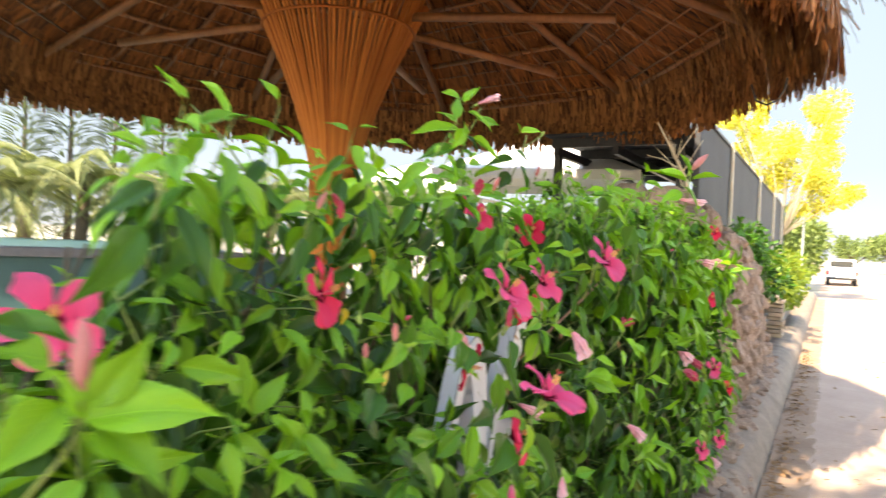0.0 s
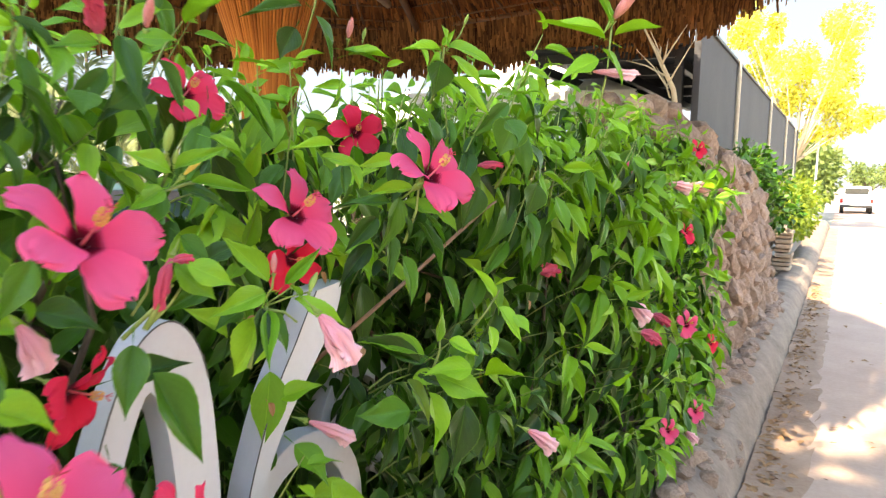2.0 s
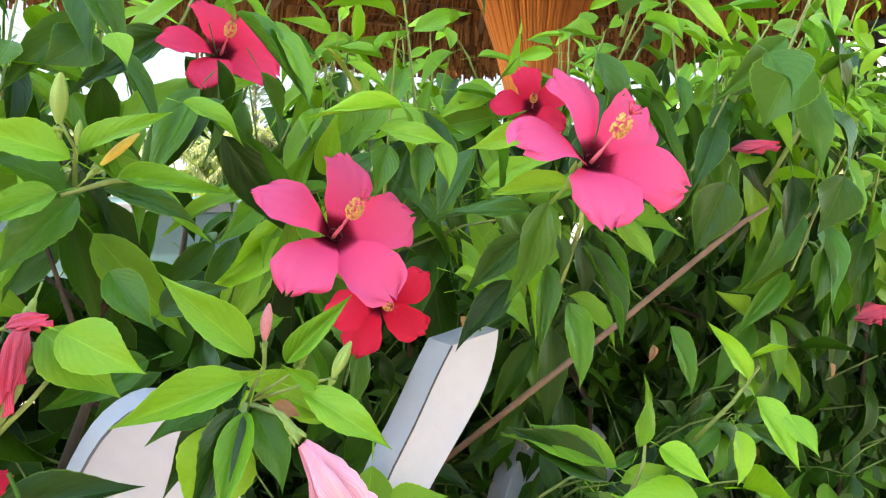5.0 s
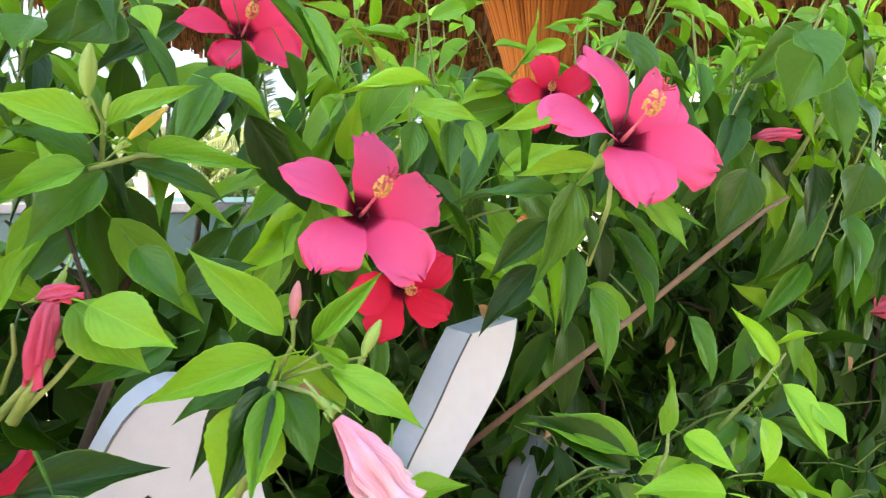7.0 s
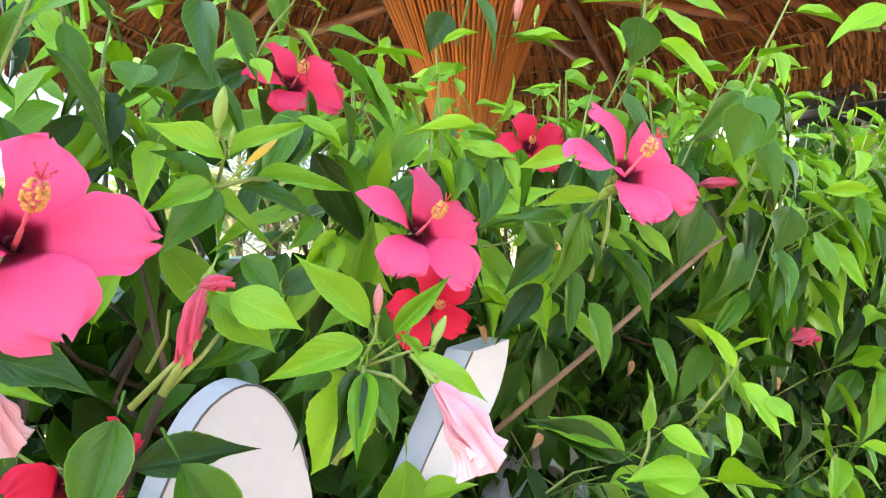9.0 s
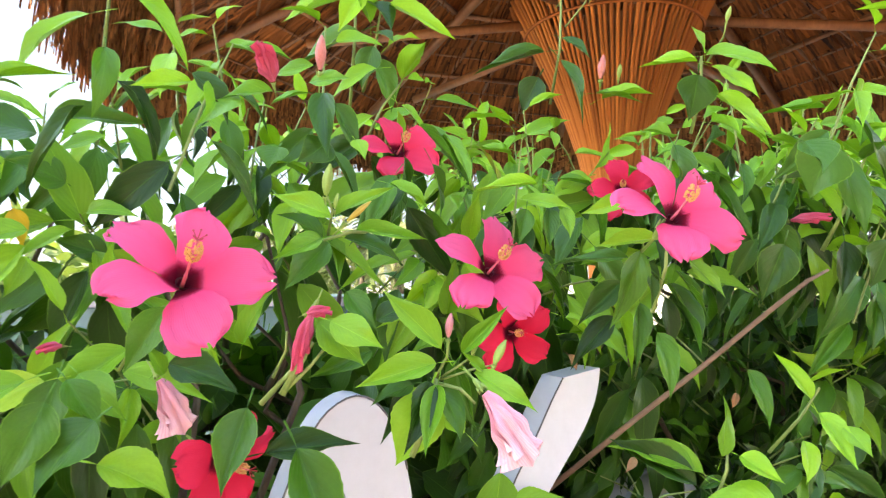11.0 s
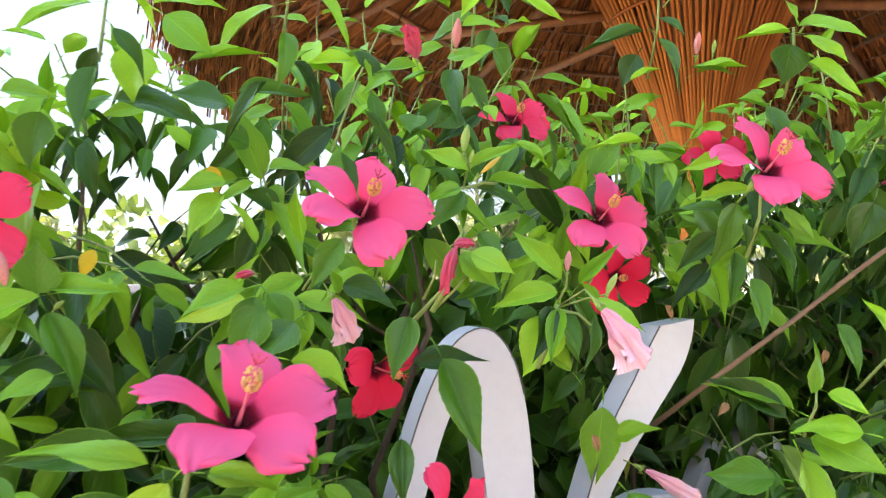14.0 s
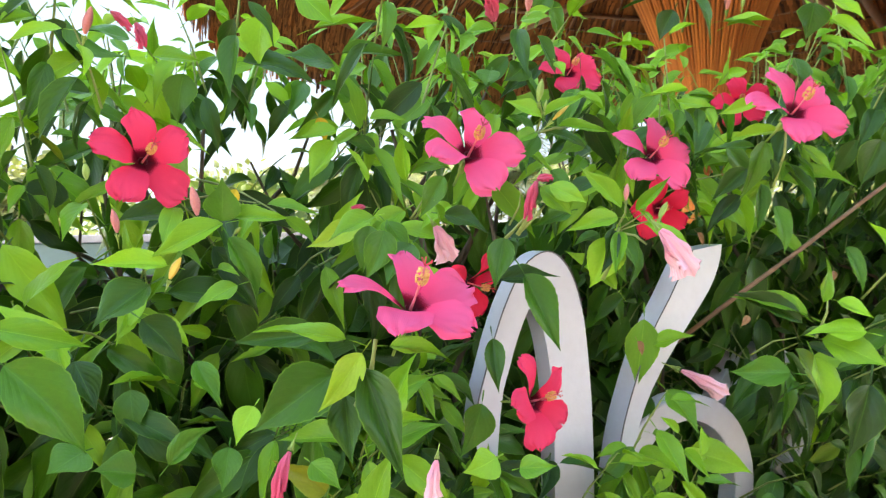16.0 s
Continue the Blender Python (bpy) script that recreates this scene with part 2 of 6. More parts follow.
def thing(name, place, label, category, group="", kind=""):
    ob = new(name)
    ob.empty_display_size = 0.1
    ob.location = place
    return tagged(ob, label, category, group, kind)


def data_mesh(name, verts, faces, uvs=None, smooth=True, mats=None):
    me = bpy.data.meshes.new(name)
    nv, nf = len(verts), len(faces)
    k = faces.shape[1]
    me.vertices.add(nv)
    me.vertices.foreach_set("co", np.asarray(verts, np.float32).ravel())
    me.loops.add(nf * k)
    me.loops.foreach_set("vertex_index", np.asarray(faces, np.int32).ravel())
    me.polygons.add(nf)
    me.polygons.foreach_set("loop_start", np.arange(nf, dtype=np.int32) * k)
    me.polygons.foreach_set("use_smooth", np.full(nf, smooth))
    if mats is not None:
        me.polygons.foreach_set("material_index", np.asarray(mats, np.int32))
    if uvs is not None:
        me.uv_layers.new(name="UVMap").data.foreach_set("uv", np.asarray(uvs, np.float32)[np.asarray(faces).ravel()].ravel())
    me.update(calc_edges=True)
    return me


def box(bm, lo, hi, bevel=0.0, turn=None):
    lo, hi = Vector(lo), Vector(hi)
    r = bmesh.ops.create_cube(bm, size=1.0)
    vs = r["verts"]
    for v in vs:
        v.co = Vector((v.co.x * (hi.x - lo.x), v.co.y * (hi.y - lo.y), v.co.z * (hi.z - lo.z))) + (lo + hi) / 2
    if bevel:
        es = list({e for v in vs for e in v.link_edges})
        bmesh.ops.bevel(bm, geom=es, offset=bevel, segments=2, affect="EDGES", profile=0.7)
    if turn is not None:
        bmesh.ops.transform(bm, matrix=turn, verts=vs)


def tube(bm, pts, radii, sides=6, cap=True):
    """A round bar along a line of points."""
    rings = []
    n = len(pts)
    pts = [Vector(p) for p in pts]
    for i, p in enumerate(pts):
        d = (pts[min(i + 1, n - 1)] - pts[max(i - 1, 0)]).normalized()
        a = d.cross(Vector((0, 0, 1)))
        if a.length < 0.05:
            a = d.cross(Vector((1, 0, 0)))
        a.normalize()
        b = d.cross(a)
        r = radii[i] if isinstance(radii, (list, tuple)) else radii
        rings.append([bm.verts.new(p + (a * math.cos(t) + b * math.sin(t)) * r) for t in (2 * math.pi * k / sides for k in range(sides))])
    for q, w in zip(rings, rings[1:]):
        for k in range(sides):
            bm.faces.new((q[k], q[(k + 1) % sides], w[(k + 1) % sides], w[k]))
    if cap:
        bm.faces.new(rings[0][::-1])
        bm.faces.new(rings[-1])


def frame_of(y_axis, hint):
    """A turn whose +Y is y_axis and whose +Z leans to hint."""
    y = Vector(y_axis).normalized()
    z = Vector(hint)
    z = z - y * z.dot(y)
    if z.length < 1e-4:
        z = y.orthogonal()
    z.normalize()
    x = y.cross(z)
    return Matrix((x, y, z)).transposed()


# ---------------------------------------------------------------- leaves
def leaf_half(u):
    """Half width of an ovate leaf along its length: round base, widest near a third, drawn-out tip."""
    return 1.13 * math.sin(math.pi * u ** 0.72) ** 1.12 * (1 - 0.45 * u ** 2) if 0 < u < 1 else 0.0


def blade(nu=6, nv=2, width=0.62, fold=0.25, curl=0.35, wave=0.02, saw=0.025, twist=0.0, seed=0):
    """An ovate, pointed, toothed hibiscus leaf of length 1 along +Y, face up: folded at the midrib, its halves arching over."""
    V, UV = [], []
    for y, z in ((-0.26, -0.05), (-0.12, -0.015)):
        for j in range(-nv, nv + 1):
            V.append((0.011 * j / nv, y, z + 0.006 * (1 - abs(j / nv))))
            UV.append((0.0, 0.5 + 0.012 * j / nv))
    for i in range(nu + 1):
        u = i / nu
        half = 0.5 * width * leaf_half(u)
        half = max(half, 0.0015)
        if 0.3 < u < 0.97 and i % 2:
            half *= 1 + saw * 2
        ang = curl * u
        for j in range(-nv, nv + 1):
            s = j / nv
            x = half * s
            side = 1 if s >= 0 else -1
            z = fold * abs(x) * (1.3 + 0.3 * side * math.sin(seed)) - 1.15 * fold * x * x / max(width, 0.1)
            z += wave * math.sin(7 * u + 2.4 * s + seed) * abs(s) * (0.4 + u) * min(1.0, half / width * 3) + 0.012 * math.sin(26 * u - 4 * abs(s)) * abs(s) * (half / width)
            y = (math.sin(ang) / curl if curl > 0.01 else u)
            z -= (1 - math.cos(ang)) / max(curl, 0.01)
            tw = twist * u
            V.append((x * math.cos(tw) - z * math.sin(tw), y, x * math.sin(tw) + z * math.cos(tw)))
            UV.append((u, 0.5 + 0.5 * s))
    m = 2 * nv + 1
    F = [(i * m + j, i * m + j + 1, (i + 1) * m + j + 1, (i + 1) * m + j) for i in range(nu + 2) for j in range(m - 1)]
    return np.array(V, np.float32), np.array(F, np.int32), np.array(UV, np.float32)


def mass(name, shapes, mats4, picks, mat, parent=None, label="", mslot=None):
    """Many copies of small shapes in one mesh. mats4: N x 4 x 4 poses; picks: which shape each takes."""
    V, F, U, MI = [], [], [], []
    base = 0
    for s, (sv, sf, su) in enumerate(shapes):
        idx = np.nonzero(picks == s)[0]
        if len(idx) == 0:
            continue
        A = mats4[idx]
        v = np.einsum("nij,kj->nki", A[:, :3, :3], sv) + A[:, None, :3, 3]
        n, k = v.shape[:2]
        V.append(v.reshape(-1, 3))
        F.append((sf[None] + (np.arange(n) * k)[:, None, None] + base).reshape(-1, sf.shape[1]))
        U.append(np.tile(su, (n, 1)))
        if mslot is not None:
            MI.append(np.repeat(mslot[idx], len(sf)))
        base += n * k
    me = data_mesh(name, np.concatenate(V), np.concatenate(F), np.concatenate(U), True, np.concatenate(MI) if mslot is not None else None)
    return mesh_object(name, me, mat, parent, label)


LEAVES = [blade(11, 2, w, fo, cu, wa, 0.025, tw, s) for s, (w, fo, cu, wa, tw) in enumerate(
    [(0.40, 0.65, 0.45, 0.04, 0.0), (0.42, 0.50, 0.75, 0.05, 0.35), (0.36, 0.90, 0.30, 0.04, -0.35), (0.40, 0.55, 1.05, 0.055, 0.1), (0.44, 0.45, 0.60, 0.05, -0.1), (0.35, 1.05, 0.80, 0.04, 0.4)])]
SMALL = [blade(3, 1, 0.6, 0.25, 0.4, 0.0, 0.0, 0.0, s) for s in range(2)]
FINE = [blade(22, 4, w, fo, cu, 0.045, 0.02, tw, 20 + s) for s, (w, fo, cu, tw) in enumerate(
    [(0.42, 0.70, 0.25, 0.15), (0.45, 0.50, 0.50, 0.4), (0.39, 0.95, 0.15, -0.4), (0.43, 0.60, 0.65, 0.2), (0.45, 0.45, 0.35, -0.3), (0.39, 1.1, 0.40, 0.45)])]
HEART = [blade(5, 1, w, 0.4, cu, 0.0, 0.0, 0.0, s) for s, (w, cu) in enumerate(((0.5, 0.5), (0.6, 0.3), (0.45, 0.8)))]
FINE_MESH = {}


def leaf_mesh(k, young):
    if (k, young) not in FINE_MESH:
        me = data_mesh("leaf", *FINE[k])
        me.materials.append(M_YOUNG if young else M_LEAF)
        FINE_MESH[k, young] = me
    return FINE_MESH[k, young]


def leaf_part(shrub, m, k, young):
    ob = new("leaf", leaf_mesh(k, young))
    ob.parent = shrub
    ob.matrix_basis = Matrix.Translation(-shrub.location) @ m
    return ob


# ---------------------------------------------------------------- ground, road, kerb, walls
def strip(name, prof, y0, y1, ny, mat, kind="structure", label="", category="", jitter=0.0, seed=1):
    """A long surface: a cross-section (x, z) carried along y."""
    rng = random.Random(seed)
    bm = bmesh.new()
    rows_ = []
    for i in range(ny + 1):
        y = y0 + (y1 - y0) * i / ny
        rows_.append([bm.verts.new((x + rng.uniform(-jitter, jitter), y, z + rng.uniform(-jitter, jitter))) for x, z in prof])
    for a, b in zip(rows_, rows_[1:]):
        for j in range(len(prof) - 1):
            bm.faces.new((a[j], a[j + 1], b[j + 1], b[j]))
    bmesh.ops.recalc_face_normals(bm, faces=bm.faces)
    return tagged(part(name, bm, mat, None, "", jitter > 0), label, category, "", kind)


def build_ground():
    bm = bmesh.new()
    n = 48
    R = 900.0
    vs = [bm.verts.new((R * math.cos(2 * math.pi * i / n), R * math.sin(2 * math.pi * i / n), -0.02)) for i in range(n)]
    bm.faces.new(vs)
    tagged(part("ground", bm, M_SAND), "pale sandy ground reaching to the horizon", "ground", "", "structure")
    bm = bmesh.new()
    rows_ = []
    for i in range(121):
        y = -14 + 174 * i / 120
        bend = -0.0006 * max(0, y - 40) ** 2
        rows_.append([bm.verts.new((x + bend, y, 0.012 * math.sin(x * 1.7 + y * 0.23) * (0 < x < 6) + 0.004)) for x in (-0.34, -0.1, 0.5, 1.4, 2.4, 3.4, 4.6, 5.8, 6.9)])
    for a, b in zip(rows_, rows_[1:]):
        for j in range(8):
            bm.faces.new((a[j], a[j + 1], b[j + 1], b[j]))
    tagged(part("road", bm, M_ROAD, None, "", True), "pale sandy concrete road in bright sun", "road", "", "structure")
    strip("kerb", [(-0.33, -0.02), (-0.35, 0.04), (-0.37, 0.10), (-0.40, 0.15), (-0.44, 0.20), (-0.49, 0.225), (-0.56, 0.25), (-0.75, 0.26), (-0.75, -0.02)], -6, 30, 420, M_CURB, label="rough grey concrete kerb sloping into the gutter", category="kerb", jitter=0.008)
    strip("gutter", [(-0.335, 0.034), (-0.28, 0.030), (-0.20, 0.022), (-0.12, 0.016), (-0.06, 0.010), (-0.03, -0.004)], -6, 30, 220, M_SILT, label="brown silt lying along the gutter", category="gutter", jitter=0.012, seed=5)
    strip("planter_bed", [(-2.3, -0.02), (-2.3, 0.2), (-1.1, 0.28), (-0.74, 0.255)], -4, 9, 60, M_SOIL, label="dark soil bed under the hibiscus hedge", category="soil", jitter=0.015)


build_ground()


def build_backdrop():
    """Pale hazy sky far off, behind everything, from the north round to the west."""
    k = Nodes("hazy_sky")
    z = k.n("ShaderNodeSeparateXYZ")
    k.l(k.coords((1, 1, 0.001)), z.inputs[0])
    c = k.ramp(z.outputs[2], (0.0, (0.128, 0.155, 0.205)), (0.10, (0.098, 0.138, 0.205)), (0.5, (0.074, 0.122, 0.200)))
    e = k.n("ShaderNodeEmission")
    k.l(c, e.inputs[0])
    k.l(e.outputs[0], k.t.nodes["Material Output"].inputs[0])
    bm = bmesh.new()
    rings = []
    for i in range(49):
        a = radians(65 + 140 * i / 48)
        rings.append([bm.verts.new((860 * math.cos(a), 860 * math.sin(a), h)) for h in (-5, 80, 200, 400, 700)])
    for p, q in zip(rings, rings[1:]):
        for j in range(4):
            bm.faces.new((p[j], p[j + 1], q[j + 1], q[j]))
    tagged(part("backdrop", bm, k.m, None, "", True), "pale blue hazy sky far away", "sky", "", "structure")


build_backdrop()


def rock(seed, flat=0.6):
    """An angular broken stone, about one across."""
    rng = random.Random(seed)
    bm = bmesh.new()
    bmesh.ops.create_icosphere(bm, subdivisions=2, radius=0.5)
    cuts = [(Vector((rng.gauss(0, 1), rng.gauss(0, 1), rng.gauss(0, 1))).normalized(), rng.uniform(0.24, 0.42)) for _ in range(9)]
    for v in bm.verts:
        for n, d in cuts:
            h = v.co.dot(n)
            if h > d:
                v.co -= n * (h - d)
        v.co += v.co * 0.16 * noise.noise(v.co * 3.0 + Vector((seed * 7.0, 0, 0)))
        v.co.z *= flat
    me = bpy.data.meshes.new("stone")
    for f in bm.faces:
        f.smooth = False
    bm.to_mesh(me)
    bm.free()
    return me


ROCKS = [rock(s, 0.70 + 0.05 * s) for s in range(6)]
for me in ROCKS:
    me.materials.append(M_STONE)


def build_stone_wall():
    """Battered rubble wall past the hedge."""
    y0, y1 = 4.9, 9.9

    def top(y):
        return 2.02 if y < 6.6 else 2.02 - 0.2 * (y - 6.6)

    def face(z):
        return -0.62 - 0.17 * z
    bm = bmesh.new()
    prev = None
    for i in range(13):
        y = y0 + (y1 - y0) * i / 12
        ring = [bm.verts.new(p) for p in ((face(0) - 0.02, y, 0), (face(top(y)) - 0.05, y, top(y) - 0.05), (-1.35, y, top(y) - 0.05), (-1.35, y, 0))]
        if prev:
            for k in range(4):
                bm.faces.new((prev[k], ring[k], ring[(k + 1) % 4], prev[(k + 1) % 4]))
        else:
            bm.faces.new(ring)
        prev = ring
    bm.faces.new(prev[::-1])
    bmesh.ops.recalc_face_normals(bm, faces=bm.faces)
    wall = tagged(part("stone_wall", bm, M_MORTAR), "battered rubble stone wall in greyish brown", "wall", "", "structure")
    rng = random.Random(7)
    count = 0
    z = 0.1
    while z < 2.1:
        y = y0 + rng.uniform(0, 0.1)
        while y < y1:
            w = rng.choice((0.10, 0.14, 0.17, 0.22, 0.28)) * rng.uniform(0.85, 1.15)
            if z < top(y) + 0.03 and count < 330:
                ob = new("stone", ROCKS[rng.randrange(6)])
                ob.parent = wall
                x = face(z)
                ob.matrix_basis = pose(x + rng.uniform(-0.03, 0.02), y + w / 2, z + rng.uniform(-0.05, 0.05), rng.uniform(-40, 40), rng.uniform(50, 120), rng.uniform(-30, 30)) @ Matrix.Diagonal((rng.uniform(0.7, 1.2) * w + 0.04, w * 1.2, 0.22, 1))
                count += 1
            y += w
        z += 0.145
    for k in range(70):
        y = rng.uniform(y0, y1 - 0.2)
        ob = new("stone", ROCKS[k % 6])
        ob.parent = wall
        ob.matrix_basis = pose(rng.uniform(-1.32, face(2.0)), y, top(y) - 0.04, 0, 0, rng.uniform(0, 360)) @ Matrix.Scale(rng.uniform(0.2, 0.32), 4)


build_stone_wall()


def build_rubble():
    """Loose stones bedded along the kerb's top."""
    rng = random.Random(21)
    for i in range(118):
        y = 2.6 + 7.5 * (i % 90) / 90 + rng.uniform(-0.05, 0.05)
        low = i >= 90
        ob = new("kerb_stone", ROCKS[i % 6])
        d = rng.uniform(0.07, 0.13) if low else rng.uniform(0.09, 0.17)
        x = rng.uniform(-0.52, -0.37) if low else rng.uniform(-0.62, -0.52)
        ob.matrix_basis = pose(x, y, (0.20 + 1.3 * (-0.44 - x) if x > -0.44 else 0.22) - 0.02 if low else 0.24 + rng.uniform(-0.02, 0.02), 0, rng.uniform(-20, 20), rng.uniform(0, 360)) @ Matrix.Diagonal((d, d * 1.2, d * 0.9, 1))
        tagged(ob, "rough grey-brown stone bedded on the kerb", "stone", "stones along the kerb")


build_rubble()


def build_stone_pillar():
    rng = random.Random(11)
    pil = thing("stone_pillar", (-0.86, 12.6, 0), "pillar of flat stacked tan stones beside the road", "pillar")
    z = 0.0
    while z < 0.92:
        h = rng.uniform(0.055, 0.085)
        for k in range(2):
            bm = bmesh.new()
            w = rng.uniform(0.22, 0.27)
            x = -0.13 + 0.26 * k + rng.uniform(-0.02, 0.02)
            box(bm, (x - w / 2, -0.24 + rng.uniform(-0.03, 0.02), z), (x + w / 2 - 0.012, 0.24, z + h - 0.012), 0.012)
            part("stone", bm, M_SLATE, pil)
        z += h


build_stone_pillar()


def build_screen_wall():
    wall = tagged(new("screen_wall"), "tall dark grey screen wall with pale upright poles", "wall", "", "structure")
    wall.location = (-1.5, 9.2, 0)
    bm = bmesh.new()
    box(bm, (-0.08, 0, 0), (0.0, 18.6, 3.34), 0.01)
    part("wall_panel", bm, M_CLOTH, wall)
    for y in (2.9, 8.0, 12.6, 16.4):
        bm = bmesh.new()
        tube(bm, [(0.035, y, 0.0), (0.04, y + 0.02, 1.7), (0.035, y, 3.42)], 0.03, 8)
        part("pole", bm, M_ROPE, wall)
    bm = bmesh.new()
    box(bm, (-0.11, 0, 3.34), (0.03, 18.6, 3.38), 0.006)
    part("cap_rail", bm, M_DARK, wall)


build_screen_wall()


def build_skylight_block():
    """Unseen tall plain wall across the road by the path's start, blocking low skylight."""
    bm = bmesh.new()
    box(bm, (7.1, -16, 0), (7.4, 8, 7.2), 0.01)
    tagged(part("wall_east", bm, M_SAND), "plain pale wall across the road, unseen, added to block low skylight", "wall", "", "structure")


build_skylight_block()


def build_pergola():
    per = thing("pergola", (-1.6, 9.3, 0), "dark steel pergola with a grey shade roof", "pergola")
    for x, y in ((-0.15, 0.0), (-1.85, 0.0), (-0.15, 5.0), (-1.85, 5.0)):
        bm = bmesh.new()
        box(bm, (x - 0.05, y - 0.05, 0), (x + 0.05, y + 0.05, 3.10), 0.006)
        part("post", bm, M_DARK, per)
    for y in (0.0, 1.25, 2.5, 3.75, 5.0):
        bm = bmesh.new()
        box(bm, (-1.95, y - 0.035, 3.01), (-0.1, y + 0.035, 3.14), 0.005)
        part("beam", bm, M_DARK, per)
    for x in (-0.15, -1.0, -1.85):
        bm = bmesh.new()
        box(bm, (x - 0.04, -0.1, 2.89), (x + 0.04, 5.1, 3.005), 0.005)
        part("cross_beam", bm, M_DARK, per)
    bm = bmesh.new()
    box(bm, (-2.0, -0.2, 3.15), (0.0, 5.2, 3.18), 0.004)
    part("shade_roof", bm, M_CLOTH, per)


build_pergola()


# ---------------------------------------------------------------- thatched parasol
PX, PY = -4.35, 5.35
CORNERS = [radians(13 + 45 * k) for k in range(8)]
EAVE = 3.35


def roof_z(r):
    return 4.9 - 1.5 * r / EAVE


def oct_r(a, r):
    """Distance of an octagon's side in the direction a, corners at r."""
    d = (a - CORNERS[0]) % (math.pi / 4) - math.pi / 8
    return r * math.cos(math.pi / 8) / math.cos(d)


def strand(length, width, sag):
    V, UV = [], []
    for i in range(4):
        u = i / 3
        w = width * (1 - 0.35 * u) / 2
        for s in (-1, 1):
            V.append((s * w, u, -sag * u * u))
            UV.append((u, 0.5 + 0.5 * s))
    F = [(2 * i, 2 * i + 1, 2 * i + 3, 2 * i + 2) for i in range(3)]
    return np.array(V, np.float32), np.array(F, np.int32), np.array(UV, np.float32)


def build_palapa():
    pal = thing("thatched_parasol", (PX, PY, -0.217), "large round palm-thatch parasol on a flared bamboo column", "parasol")
    pal.scale = (1.14, 1.14, 1.14)
    rng = random.Random(5)
    # column core and the fan of rods round it
    bm = bmesh.new()
    tube(bm, [(0, 0, 0), (0, 0, 2.2), (0, 0, 3.4), (0, 0, 4.6)], [0.16, 0.16, 0.12, 0.1], 14)
    part("post", bm, M_BEAM, pal)
    bm = bmesh.new()
    zs = [1.3 + 0.255 * i for i in range(10)]
    tube(bm, [(0, 0, z) for z in zs[:9]], [0.178 + 0.53 * max(0.0, (z - 2.15) / 1.45) ** 1.35 for z in zs[:9]], 24, False)
    part("funnel", bm, M_BEAM, pal, "dark matting inside the rods", True)
    n = 92
    for k in range(n):
        a = 2 * math.pi * k / n + rng.uniform(-0.012, 0.012)
        top = 3.62 + rng.uniform(-0.03, 0.03)
        pts = []
        for i in range(9):
            z = 1.3 + (top - 1.3) * i / 8
            q = max(0.0, (z - 2.15) / (3.6 - 2.15))
            r = 0.195 + 0.55 * q ** 1.35
            pts.append((r * math.cos(a), r * math.sin(a), z))
        bm = bmesh.new()
        tube(bm, pts, [0.0105 + 0.004 * i / 8 for i in range(9)], 5)
        part("rod", bm, M_ROD, pal, smooth=True)
    for z, r in ((3.38, 0.66), (1.32, 0.2)):
        bm = bmesh.new()
        tube(bm, [(r * math.cos(t), r * math.sin(t), z) for t in (2 * math.pi * i / 40 for i in range(41))], 0.012, 5, False)
        part("hoop", bm, M_ROD, pal, smooth=True)
    # rafters, struts, purlins
    for a in CORNERS:
        bm = bmesh.new()
        c, s = math.cos(a), math.sin(a)
        tube(bm, [(r * c, r * s, roof_z(r) - 0.12) for r in (0.1, 1.2, 2.2, 3.45)], [0.05, 0.05, 0.045, 0.04], 8)
        part("rafter", bm, M_BEAM, pal, smooth=True)
        bm = bmesh.new()
        tube(bm, [(0.3 * c, 0.3 * s, 3.50), (2.35 * c, 2.35 * s, 3.38)], 0.04, 8)
        part("strut", bm, M_BEAM, pal, smooth=True)
    for r in (0.9, 1.7, 2.5, EAVE):
        for a, b in zip(CORNERS, CORNERS[1:] + CORNERS[:1]):
            bm = bmesh.new()
            z = roof_z(r) - 0.075
            tube(bm, [(r * math.cos(a), r * math.sin(a), z), (r * math.cos(b), r * math.sin(b), z)], 0.024, 7)
            part("purlin", bm, M_BEAM, pal, smooth=True)
    for n_ in range(11):
        r = 0.75 + 0.25 * n_
        for a, b in zip(CORNERS, CORNERS[1:] + CORNERS[:1]):
            bm = bmesh.new()
            z = roof_z(r) - 0.05
            tube(bm, [(r * math.cos(a), r * math.sin(a), z), (r * math.cos(b), r * math.sin(b), z)], 0.011, 5)
            part("lath", bm, M_BEAM, pal, smooth=True)
    for i, a in enumerate(CORNERS):
        for k in range(1, 4):
            t = a + (math.pi / 4) * k / 4
            r1 = oct_r(t, EAVE)
            bm = bmesh.new()
            tube(bm, [(q * math.cos(t), q * math.sin(t), roof_z(q * EAVE / r1) - 0.045) for q in (r1 * 0.42, r1 * 1.03)], 0.017, 6)
            part("batten", bm, M_BEAM, pal, smooth=True)
    # roof skin
    bm = bmesh.new()
    ringo, ringi = [], []
    seg = 64
    rr = [0.0, 0.8, 1.6, 2.4, EAVE, 3.72]
    for off, flip in ((0.0, True), (0.16, False)):
        apex = bm.verts.new((0, 0, roof_z(0) + off))
        prev = None
        for r in rr[1:]:
            ring = []
            for i in range(seg):
                a = 2 * math.pi * i / seg
                q = oct_r(a, r) if r <= EAVE else oct_r(a, EAVE) * 0.5 + 0.5 * EAVE + (r - EAVE)
                ring.append(bm.verts.new((q * math.cos(a), q * math.sin(a), roof_z(r) + off - (0.04 if r > EAVE else 0))))
            for i in range(seg):
                j = (i + 1) % seg
